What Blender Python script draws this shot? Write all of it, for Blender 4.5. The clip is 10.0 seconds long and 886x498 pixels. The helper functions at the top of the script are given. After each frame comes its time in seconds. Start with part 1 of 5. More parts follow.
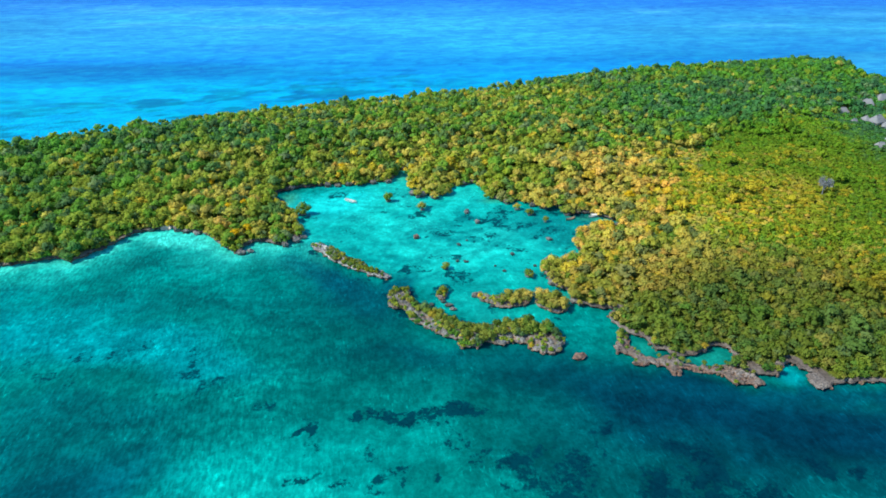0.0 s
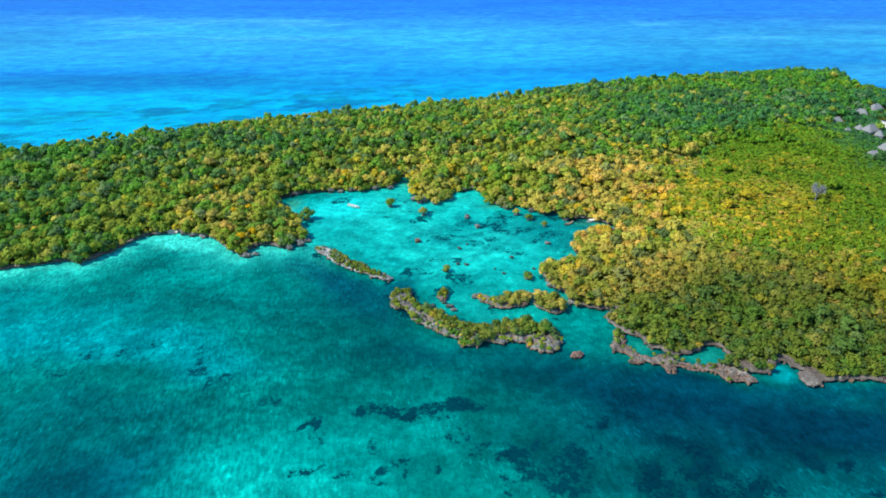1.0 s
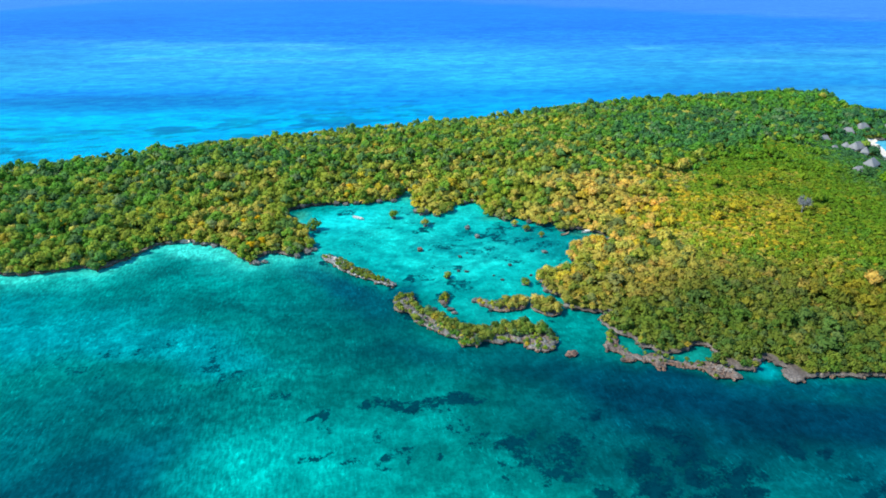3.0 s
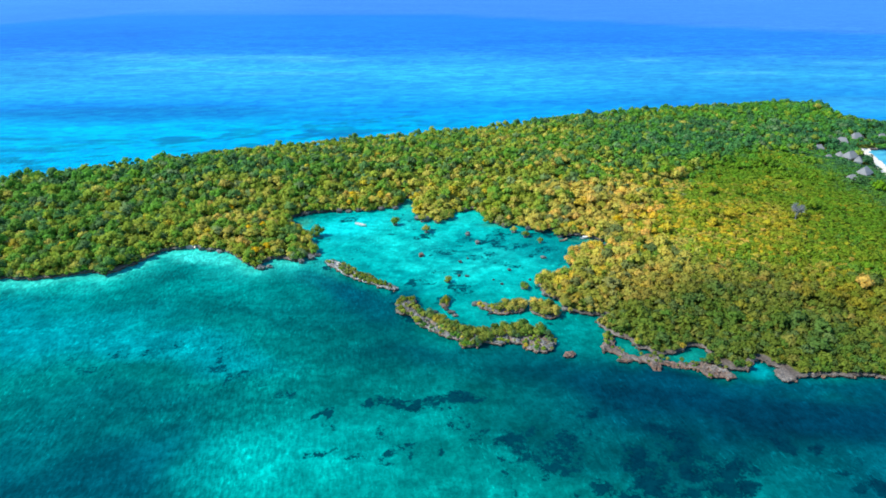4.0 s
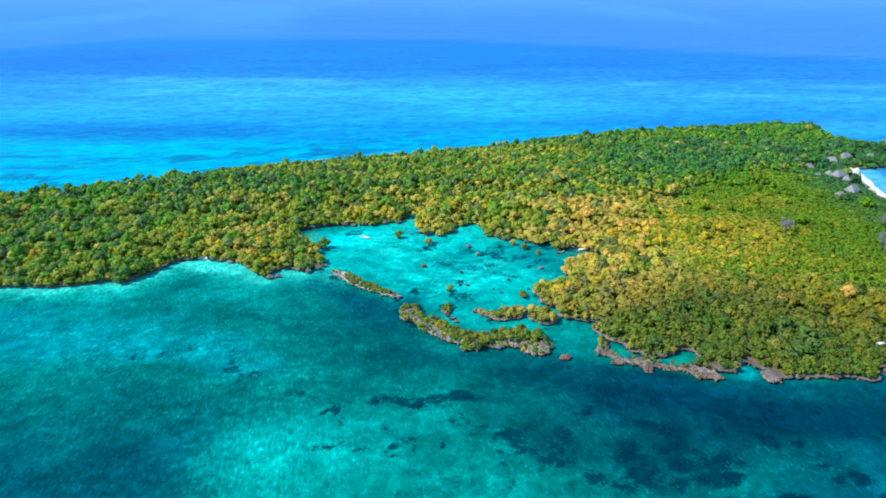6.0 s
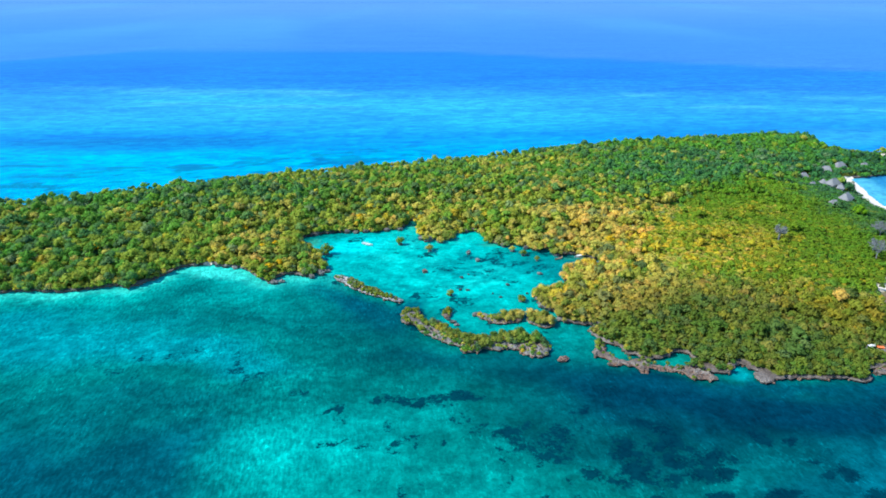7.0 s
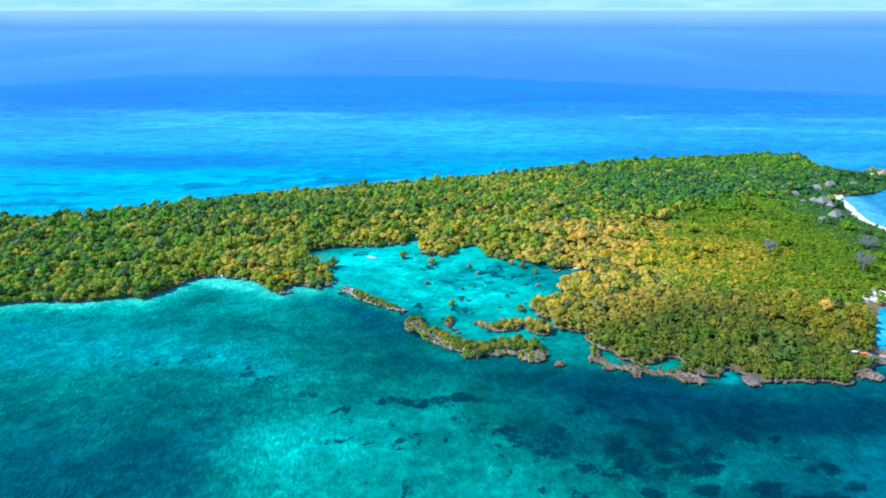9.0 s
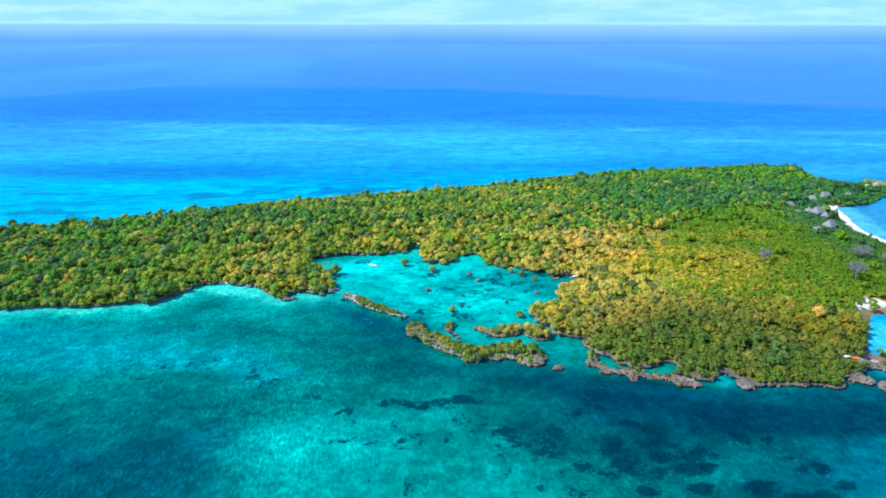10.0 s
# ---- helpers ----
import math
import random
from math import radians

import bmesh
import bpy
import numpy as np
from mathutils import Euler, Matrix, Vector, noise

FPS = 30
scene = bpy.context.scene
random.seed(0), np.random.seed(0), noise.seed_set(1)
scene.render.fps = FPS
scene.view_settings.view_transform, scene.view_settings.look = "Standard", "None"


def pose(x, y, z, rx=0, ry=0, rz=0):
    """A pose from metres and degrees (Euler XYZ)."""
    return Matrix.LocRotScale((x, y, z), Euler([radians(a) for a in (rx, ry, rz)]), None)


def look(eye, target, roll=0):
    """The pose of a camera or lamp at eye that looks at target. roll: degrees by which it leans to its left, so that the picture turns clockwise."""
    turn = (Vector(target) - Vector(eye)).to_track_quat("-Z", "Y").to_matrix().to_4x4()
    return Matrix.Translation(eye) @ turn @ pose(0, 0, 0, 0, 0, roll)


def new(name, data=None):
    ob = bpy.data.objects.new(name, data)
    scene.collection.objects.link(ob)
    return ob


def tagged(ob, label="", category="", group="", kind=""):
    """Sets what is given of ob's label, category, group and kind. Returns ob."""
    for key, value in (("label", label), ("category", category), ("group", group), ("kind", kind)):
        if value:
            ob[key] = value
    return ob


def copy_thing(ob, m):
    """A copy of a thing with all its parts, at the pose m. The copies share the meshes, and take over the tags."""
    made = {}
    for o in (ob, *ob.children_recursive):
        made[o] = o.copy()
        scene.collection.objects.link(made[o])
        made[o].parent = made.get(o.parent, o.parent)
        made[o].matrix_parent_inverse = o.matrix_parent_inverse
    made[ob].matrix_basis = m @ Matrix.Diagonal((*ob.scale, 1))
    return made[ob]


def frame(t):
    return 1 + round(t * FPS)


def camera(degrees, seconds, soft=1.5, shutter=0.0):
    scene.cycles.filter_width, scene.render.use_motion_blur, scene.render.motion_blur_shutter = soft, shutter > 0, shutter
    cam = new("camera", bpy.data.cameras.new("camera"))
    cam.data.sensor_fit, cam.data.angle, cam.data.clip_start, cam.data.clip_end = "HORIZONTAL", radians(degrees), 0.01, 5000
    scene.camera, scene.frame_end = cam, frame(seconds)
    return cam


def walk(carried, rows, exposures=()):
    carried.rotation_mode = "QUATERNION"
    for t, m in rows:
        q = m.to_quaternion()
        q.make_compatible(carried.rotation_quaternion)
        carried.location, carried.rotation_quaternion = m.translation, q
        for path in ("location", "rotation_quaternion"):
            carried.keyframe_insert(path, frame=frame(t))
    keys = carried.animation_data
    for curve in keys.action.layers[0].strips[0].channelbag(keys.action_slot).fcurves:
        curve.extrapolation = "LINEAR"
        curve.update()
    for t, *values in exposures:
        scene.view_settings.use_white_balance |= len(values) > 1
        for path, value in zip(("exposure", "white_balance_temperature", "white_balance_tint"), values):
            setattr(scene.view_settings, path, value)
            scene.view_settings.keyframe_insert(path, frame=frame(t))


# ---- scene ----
# The camera: a drone that flies backwards, level, and slowly lifts its gaze.
cam = camera(68.0, 10.0, soft=1.75)
PATH = [
    (0, (2.055, 3.62, 140.599), (2.058, 5.36, 139.613), -0.2),
    (0.5, (1.905, -0.06, 140.606), (1.908, 1.689, 139.635), -0.1),
    (1, (1.81, -3.754, 140.596), (1.812, -1.997, 139.641), -0.1),
    (1.5, (1.766, -7.429, 140.571), (1.767, -5.664, 139.632), -0.1),
    (2, (1.744, -11.125, 140.542), (1.744, -9.351, 139.618), -0.1),
    (2.5, (1.694, -14.798, 140.516), (1.694, -13.016, 139.608), -0.1),
    (4, (1.323, -25.853, 140.463), (1.322, -24.046, 139.605), -0.1),
    (4.5, (1.252, -29.521, 140.467), (1.25, -27.707, 139.625), -0.0),
    (5, (1.156, -33.153, 140.467), (1.154, -31.331, 139.641), -0.0),
    (5.5, (1.054, -36.739, 140.467), (1.051, -34.911, 139.658), -0.0),
    (7, (0.816, -47.75, 140.475), (0.811, -45.9, 139.714), 0.0),
    (7.5, (0.683, -51.42, 140.492), (0.678, -49.564, 139.747), -0.0),
    (8, (0.583, -55.109, 140.507), (0.578, -53.247, 139.777), 0.0),
    (8.5, (0.51, -58.754, 140.531), (0.503, -56.885, 139.819), 0.0),
    (9, (0.435, -62.464, 140.55), (0.427, -60.589, 139.854), 0.0),
    (9.5, (0.334, -66.232, 140.521), (0.326, -64.351, 139.843), 0.0),
    (10, (0.179, -69.982, 140.504), (0.17, -68.095, 139.844), 0.1),
]
walk(cam, [(t, look(eye, target, roll)) for t, eye, target, roll in PATH], [(0, 0.70, 6600, 6), (10, 0.87, 6150, 9)])

EYE = 140.5
HORIZON = EYE - 32.0  # on the backdrop: lowered for the curve of the sea, to fit the camera's view

# ---- light ----
SUN_FROM = Vector((-0.85, -0.18, 0.95)).normalized()
world = bpy.data.worlds.new("sky")
scene.world = world
world.use_nodes = True
wn = world.node_tree.nodes
sky = wn.new("ShaderNodeTexSky")
sky.sky_type = "NISHITA"
sky.sun_disc = False
sky.sun_elevation = math.asin(SUN_FROM.z)
sky.sun_rotation = math.atan2(SUN_FROM.x, SUN_FROM.y)
sky.air_density, sky.dust_density, sky.ozone_density = 1.0, 0.0, 3.0
wn["Background"].inputs["Strength"].default_value = 0.15
cool = wn.new("ShaderNodeMix")
cool.data_type, cool.blend_type = "RGBA", "MULTIPLY"
cool.inputs[0].default_value = 1.0
cool.inputs[7].default_value = (0.72, 0.98, 1.12, 1)
world.node_tree.links.new(sky.outputs[0], cool.inputs[6])
world.node_tree.links.new(cool.outputs[2], wn["Background"].inputs["Color"])
lamp = bpy.data.lights.new("sun", "SUN")
lamp.energy, lamp.angle, lamp.color = 4.3, radians(0.53), (1.0, 0.94, 0.82)
sun = new("sun", lamp)
sun.matrix_world = look(SUN_FROM * 600, (0, 0, 0))


# ---- numbers: smooth noise on the plan ----
def hash2(ix, iy, seed):
    h = (ix.astype(np.int64) * 374761393 + iy.astype(np.int64) * 668265263 + seed * 974711) & 0x7FFFFFFF
    h = ((h ^ (h >> 13)) * 1274126177) & 0x7FFFFFFF
    return ((h ^ (h >> 16)) & 0xFFFF) / 65535.0


def wave(x, y, size, seed=0):
    """Smooth noise from 0 to 1 with features of that size."""
    x, y = np.asarray(x, float) / size, np.asarray(y, float) / size
    ix, iy = np.floor(x), np.floor(y)
    fx, fy = x - ix, y - iy
    fx, fy = fx * fx * (3 - 2 * fx), fy * fy * (3 - 2 * fy)
    a, b = hash2(ix, iy, seed), hash2(ix + 1, iy, seed)
    c, d = hash2(ix, iy + 1, seed), hash2(ix + 1, iy + 1, seed)
    return (a * (1 - fx) + b * fx) * (1 - fy) + (c * (1 - fx) + d * fx) * fy


def fractal(x, y, size, seed=0, octaves=4):
    total, weight, amp = 0.0, 0.0, 1.0
    for n in range(octaves):
        total = total + amp * wave(x, y, size / 2**n, seed + 17 * n)
        weight, amp = weight + amp, amp * 0.55
    return total / weight


def step(a, b, v):
    t = np.clip((v - a) / (b - a), 0, 1)
    return t * t * (3 - 2 * t)


# ---- materials ----
class Nodes:
    """A short hand for node materials."""

    def __init__(self, name):
        self.mat = bpy.data.materials.new(name)
        self.mat.use_nodes = True
        self.tree = self.mat.node_tree
        self.bsdf = self.tree.nodes["Principled BSDF"]

    def put(self, socket, value):
        if isinstance(value, bpy.types.NodeSocket):
            self.tree.links.new(value, socket)
        elif isinstance(value, tuple) and len(value) == 3 and socket.type == "RGBA":
            socket.default_value = (*value, 1)
        else:
            socket.default_value = value

    def node(self, kind, out=0, props=(), **ins):
        n = self.tree.nodes.new(kind)
        props = dict(props)
        if "data_type" in props:
            n.data_type = props["data_type"]
        if "blend_type" in props:
            n.blend_type = props["blend_type"]
        if "operation" in props:
            n.operation = props["operation"]
        if "use_clamp" in props:
            n.use_clamp = props["use_clamp"]
        if "interpolation_type" in props:
            n.interpolation_type = props["interpolation_type"]
        if "attribute_name" in props:
            n.attribute_name = props["attribute_name"]
        for key, value in ins.items():
            self.put(n.inputs[int(key[1:])] if key[0] == "_" else n.inputs[key.replace("_", " ")], value)
        return n.outputs[out]

    def mix(self, factor, a, b, blend="MIX"):
        return self.node("ShaderNodeMix", 2, {"data_type": "RGBA", "blend_type": blend}, _0=factor, _6=a, _7=b)

    def calc(self, op, a, b=0.0, clamp=False):
        return self.node("ShaderNodeMath", 0, {"operation": op, "use_clamp": clamp}, _0=a, _1=b)

    def noise(self, scale, detail=4.0, rough=0.55, vector=None):
        vector = vector or self.where()
        return self.node("ShaderNodeTexNoise", 0, Vector=vector, Scale=scale, Detail=detail, Roughness=rough)

    def where(self):
        return self.node("ShaderNodeNewGeometry", 0)

    def ramp(self, value, lo, hi, a=0.0, b=1.0):
        return self.node("ShaderNodeMapRange", 0, {"interpolation_type": "SMOOTHSTEP"}, _0=value, _1=lo, _2=hi, _3=a, _4=b)

    def attribute(self, name, out=2):
        return self.node("ShaderNodeAttribute", out, {"attribute_name": name})

    def bump(self, height, strength=0.5, distance=0.1):
        self.put(self.bsdf.inputs["Normal"], self.node("ShaderNodeBump", 0, Strength=strength, Distance=distance, Height=height))

    def done(self, color, rough=0.8, spec=0.3):
        self.put(self.bsdf.inputs["Base Color"], color)
        self.put(self.bsdf.inputs["Roughness"], rough)
        self.put(self.bsdf.inputs["Specular IOR Level"], spec)
        return self.mat


def near(k, cx, cy, r_in, r_out, wobble):
    """1 near a place on the plan, fading to 0, with an uneven edge."""
    d = k.node("ShaderNodeVectorMath", 1, {"operation": "DISTANCE"}, _0=k.node("ShaderNodeVectorMath", 0, {"operation": "MULTIPLY"}, _0=k.where(), _1=(1, 1, 0)), _1=(cx, cy, 0))
    return k.ramp(k.calc("ADD", d, wobble), r_in, r_out, 1.0, 0.0)


def leaf_shader(k, col):
    """Leaf surface with a matt sheen and some light through it."""
    k.bump(k.noise(2.4, 3.0), 0.5, 0.3)
    k.done(col, 0.7, 0.06)
    glow = k.tree.nodes.new("ShaderNodeBsdfTranslucent")
    k.put(glow.inputs[0], col)
    both = k.tree.nodes.new("ShaderNodeMixShader")
    both.inputs[0].default_value = 0.40
    k.tree.links.new(k.bsdf.outputs[0], both.inputs[1])
    k.tree.links.new(glow.outputs[0], both.inputs[2])
    k.tree.links.new(both.outputs[0], k.tree.nodes["Material Output"].inputs[0])
    return k.mat


def woodland_foliage():
    """Leaves of the woods: each tree has the colour of its kind, mottled by sprays and leaves."""
    k = Nodes("woodland_leaves")
    col = k.attribute("leaf", 0)
    col = k.mix(1.0, col, k.mix(k.ramp(k.noise(0.5, 4.0), 0.3, 0.7), (0.84, 0.88, 0.90), (1.17, 1.13, 1.08)), "MULTIPLY")
    col = k.mix(1.0, col, k.mix(k.ramp(k.noise(2.2, 3.0), 0.3, 0.7), (0.87, 0.88, 0.88), (1.14, 1.13, 1.12)), "MULTIPLY")
    return leaf_shader(k, col)


def foliage(name):
    """Leaves of single trees: species belts on the plan, each tree its own tint, fine mottling."""
    k = Nodes(name)
    tint = k.node("ShaderNodeObjectInfo", 5)
    again = k.calc("FRACT", k.calc("MULTIPLY", tint, 37.7))
    wobble = k.calc("MULTIPLY", k.calc("SUBTRACT", k.noise(0.03, 5.0), 0.5), 130.0)
    patch = k.ramp(k.noise(0.035, 4.0), 0.3, 0.7)
    kind = k.ramp(k.calc("ADD", k.calc("MULTIPLY", tint, 0.68), k.calc("MULTIPLY", patch, 0.32)), 0.04, 0.96)
    col = k.mix(kind, (0.058, 0.205, 0.028), (0.330, 0.400, 0.058))
    khaki = k.mix(kind, (0.250, 0.275, 0.044), (0.660, 0.490, 0.120))
    gold = k.mix(kind, (0.280, 0.335, 0.014), (0.760, 0.460, 0.046))
    olive = k.mix(kind, (0.064, 0.158, 0.030), (0.235, 0.238, 0.048))
    muted = k.mix(kind, (0.085, 0.130, 0.030), (0.240, 0.220, 0.050))
    # where each kind grows: a place on the plan, its reach and its share there
    muted_stands = ((15, 196, 40, 0.55), (-38, 240, 22, 0.8), (84, 178, 26, 0.5))
    olive_stands = ((122, 205, 62, 0.85), (160, 185, 40, 0.7))
    gold_stands = ((118, 262, 34, 0.65), (-85, 265, 24, 0.35), (-30, 335, 30, 0.35))
    khaki_stands = ((90, 315, 30, 0.8), (72, 232, 36, 0.85), (2, 322, 24, 0.8), (36, 306, 26, 0.75), (60, 294, 24, 0.8), (-72, 282, 16, 0.35), (0, 262, 30, 0.8), (100, 250, 30, 0.4), (26, 211, 12, 0.4), (43, 208, 10, 0.65), (150, 205, 26, 0.12))
    for belt, places in ((muted, muted_stands), (olive, olive_stands), (gold, gold_stands), (khaki, khaki_stands)):
        for cx, cy, r, most in places:
            col = k.mix(k.calc("MULTIPLY", near(k, cx, cy, r * 0.55, r * 1.3, wobble), most), col, belt)
    col = k.mix(1.0, col, k.mix(again, (0.82, 0.86, 0.84), (1.18, 1.15, 1.10)), "MULTIPLY")
    col = k.mix(k.ramp(again, 0.965, 0.985, 0.0, 0.6), col, (0.46, 0.31, 0.03))
    col = k.mix(k.ramp(again, 0.05, 0.035, 0.0, 0.6), col, (0.10, 0.19, 0.09))
    col = k.mix(1.0, col, k.mix(k.ramp(k.noise(0.5, 4.0), 0.3, 0.7), (0.86, 0.88, 0.87), (1.16, 1.14, 1.14)), "MULTIPLY")
    col = k.mix(1.0, col, k.mix(k.ramp(k.noise(2.2, 3.0), 0.3, 0.7), (0.88, 0.89, 0.88), (1.13, 1.12, 1.12)), "MULTIPLY")
    return leaf_shader(k, col)


def rock_material(name="coral_rock", foot=(0.25, 0.14, 0.095), tone=1.0, top=((0.155, 0.120, 0.098), (0.265, 0.235, 0.210)), tide_at=(1.15, 1.95)):
    k = Nodes(name)
    big, small = k.noise(0.16, 5.0), k.noise(1.7, 5.0, 0.65)
    col = k.mix(k.ramp(big, 0.35, 0.65), *top)
    z = k.node("ShaderNodeSeparateXYZ", 2, Vector=k.where())
    tide = k.calc("ADD", z, k.calc("MULTIPLY", small, 0.9))
    col = k.mix(k.ramp(tide, *tide_at, 0.9, 0.0), col, foot)
    # shade of pits and cavities painted on as dark patches
    col = k.mix(k.ramp(k.noise(0.8, 3.0), 0.34, 0.42, 0.75, 0.0), col, (0.045, 0.038, 0.034))
    col = k.mix(1.0, col, (tone, tone, tone), "MULTIPLY")
    col = k.mix(k.ramp(small, 0.40, 0.60, 0.6, 0.0), col, (0.06, 0.05, 0.045))
    col = k.mix(k.ramp(k.noise(0.5, 3.0), 0.60, 0.72, 0.0, 0.6), col, (0.12, 0.125, 0.03))
    k.bump(k.noise(2.6, 6.0, 0.7), 1.0, 0.5)
    return k.done(col, 0.9, 0.15)


def ground_material():
    """The island's top: pitted grey rock at the rim, sand on beaches, leaf litter and scrub inland."""
    k = Nodes("island_floor")
    small = k.noise(1.5, 5.0, 0.65)
    rock = k.mix(k.ramp(k.noise(0.16, 5.0), 0.35, 0.65), (0.105, 0.084, 0.070), (0.195, 0.172, 0.155))
    # dark pits painted into the rim rock's colour
    rock = k.mix(k.ramp(small, 0.40, 0.60, 0.6, 0.0), rock, (0.06, 0.05, 0.045))
    litter = k.mix(k.noise(0.3, 5.0), (0.045, 0.070, 0.008), (0.120, 0.140, 0.015))
    inland = k.calc("ADD", k.attribute("inland"), k.calc("MULTIPLY", k.calc("SUBTRACT", k.noise(0.35, 4.0), 0.5), 4.0))
    z = k.node("ShaderNodeSeparateXYZ", 2, Vector=k.where())
    rock = k.mix(k.ramp(k.calc("ADD", z, k.calc("MULTIPLY", small, 0.9)), 0.75, 1.35, 0.8, 0.0), rock, (0.22, 0.12, 0.08))
    col = k.mix(k.ramp(inland, 0.9, 2.2), rock, litter)
    sand = k.mix(k.noise(0.5, 4.0), (0.50, 0.45, 0.36), (0.68, 0.64, 0.56))
    wet = k.mix(k.noise(0.4, 4.0), (0.13, 0.09, 0.065), (0.20, 0.145, 0.10))
    col = k.mix(k.ramp(k.attribute("sand"), 0.15, 0.5), col, sand)
    col = k.mix(k.attribute("mud"), col, wet)
    k.bump(k.noise(2.2, 5.0, 0.65), 0.8, 0.4)
    return k.done(col, 0.9, 0.15)


def water_material():
    """Clear shallow sea: the bed's colour with the waves' light painted in, and a surface that reflects the sky."""
    k = Nodes("sea_water")
    bed = k.attribute("bed", 0)
    flat = k.node("ShaderNodeVectorMath", 0, {"operation": "MULTIPLY"}, _0=k.where(), _1=(1, 1, 0))
    warp = k.node("ShaderNodeVectorMath", 0, {"operation": "ADD"}, _0=flat, _1=k.node("ShaderNodeVectorMath", 0, {"operation": "SCALE"}, _0=k.node("ShaderNodeTexNoise", 1, Vector=flat, Scale=0.22, Detail=2.0), Scale=2.2))
    broad = k.ramp(k.noise(0.11, 3.0, 0.55, warp), 0.32, 0.68)
    mott = k.ramp(k.noise(0.36, 2.5, 0.55, warp), 0.30, 0.70)
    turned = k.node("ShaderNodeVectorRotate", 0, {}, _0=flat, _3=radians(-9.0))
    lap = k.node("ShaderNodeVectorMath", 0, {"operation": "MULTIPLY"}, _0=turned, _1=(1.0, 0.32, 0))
    painted_flank = k.ramp(k.noise(0.95, 1.5, 0.5, lap), 0.34, 0.66)
    offing = k.ramp(k.node("ShaderNodeSeparateXYZ", 1, Vector=flat), 360.0, 470.0, 1.0, 0.12)
    col = k.mix(offing, bed, k.mix(broad, (0.78, 0.82, 0.84), (1.20, 1.16, 1.15)), "MULTIPLY")
    col = k.mix(offing, col, k.mix(mott, (0.78, 0.82, 0.83), (1.22, 1.18, 1.16)), "MULTIPLY")
    # beyond the island the light and dark of long soft streaks and chop is painted into the colour
    drawn = k.node("ShaderNodeVectorMath", 0, {"operation": "MULTIPLY"}, _0=flat, _1=(0.015, 0.044, 0))
    flow = k.node("ShaderNodeTexNoise", 0, {}, Vector=drawn, Scale=1.0, Detail=6.0, Roughness=0.62, Distortion=1.8)
    broadly = k.node("ShaderNodeTexNoise", 0, {}, Vector=drawn, Scale=0.28, Detail=4.0, Roughness=0.55, Distortion=0.6)
    afar = k.calc("SUBTRACT", 1.0, offing)
    deep_off = k.ramp(k.node("ShaderNodeSeparateXYZ", 1, Vector=flat), 850.0, 1300.0, 1.0, 0.30)
    afar = k.calc("MULTIPLY", afar, deep_off)
    col = k.mix(afar, col, k.mix(1.0, col, k.mix(k.ramp(flow, 0.30, 0.70), (0.78, 0.83, 0.95), (1.20, 1.16, 1.05)), "MULTIPLY"))
    col = k.mix(afar, col, k.mix(1.0, col, k.mix(k.ramp(broadly, 0.32, 0.68), (0.80, 0.85, 0.95), (1.15, 1.12, 1.04)), "MULTIPLY"))
    chop = k.node("ShaderNodeTexNoise", 0, {}, Vector=k.node("ShaderNodeVectorMath", 0, {"operation": "MULTIPLY"}, _0=turned, _1=(0.060, 0.110, 0)), Scale=1.0, Detail=5.0, Roughness=0.6, Distortion=0.8)
    col = k.mix(afar, col, k.mix(1.0, col, k.mix(k.ramp(chop, 0.38, 0.62), (0.74, 0.81, 0.95), (1.26, 1.19, 1.05)), "MULTIPLY"))
    # small waves: a lit flank and a dull one painted into the colour, stronger where the wind catches the sea
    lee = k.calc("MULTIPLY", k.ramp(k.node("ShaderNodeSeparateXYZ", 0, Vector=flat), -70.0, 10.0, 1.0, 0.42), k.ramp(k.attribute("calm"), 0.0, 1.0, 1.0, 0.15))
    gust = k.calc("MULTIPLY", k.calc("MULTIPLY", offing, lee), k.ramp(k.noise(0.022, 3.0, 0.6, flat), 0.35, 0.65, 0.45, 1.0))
    col = k.mix(gust, col, k.mix(1.0, col, k.mix(painted_flank, (0.70, 0.75, 0.77), (1.30, 1.25, 1.23)), "MULTIPLY"))
    # light gathered by the ripples, painted in as a net of fine bright threads on the bed
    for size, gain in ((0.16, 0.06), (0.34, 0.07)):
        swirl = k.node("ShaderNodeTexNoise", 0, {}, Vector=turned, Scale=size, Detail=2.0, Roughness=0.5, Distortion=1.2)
        painted_thread = k.ramp(k.calc("ABSOLUTE", k.calc("SUBTRACT", swirl, 0.5)), 0.085, 0.0)
        col = k.mix(offing, col, k.mix(painted_thread, (0.93, 0.935, 0.935), (1 + 1.5 * gain, 1 + gain * 1.4, 1 + gain * 1.3)), "MULTIPLY")
    # glints on the waves, painted into the colour as bright flecks
    painted_glint = k.calc("MULTIPLY", k.ramp(k.noise(1.05, 1.5, 0.5, lap), 0.60, 0.71), k.ramp(k.noise(0.045, 3.0, 0.6, flat), 0.40, 0.66, 0.12, 1.0))
    col = k.mix(offing, col, k.mix(painted_glint, (1.0, 1.0, 1.0), (2.2, 1.75, 1.7)), "MULTIPLY")
    fleck = k.ramp(k.noise(0.95, 5.0, 0.65, warp), 0.28, 0.72)
    rag = k.calc("ADD", k.calc("MULTIPLY", broad, 0.25), k.calc("ADD", k.calc("MULTIPLY", mott, 0.40), k.calc("MULTIPLY", fleck, 0.35)))
    # pale patches of the bed, with caustic light painted into some
    bare = k.attribute("pale_patch")
    pale = k.calc("ADD", bare, k.calc("MULTIPLY", k.calc("SUBTRACT", rag, 0.5), k.ramp(bare, 0.05, 0.4, 0.0, 1.6)))
    col = k.mix(k.ramp(pale, 0.30, 0.72, 0.0, 1.0), col, k.mix(1.0, col, (1.5, 1.25, 1.23), "MULTIPLY"))
    grown = k.attribute("weed")
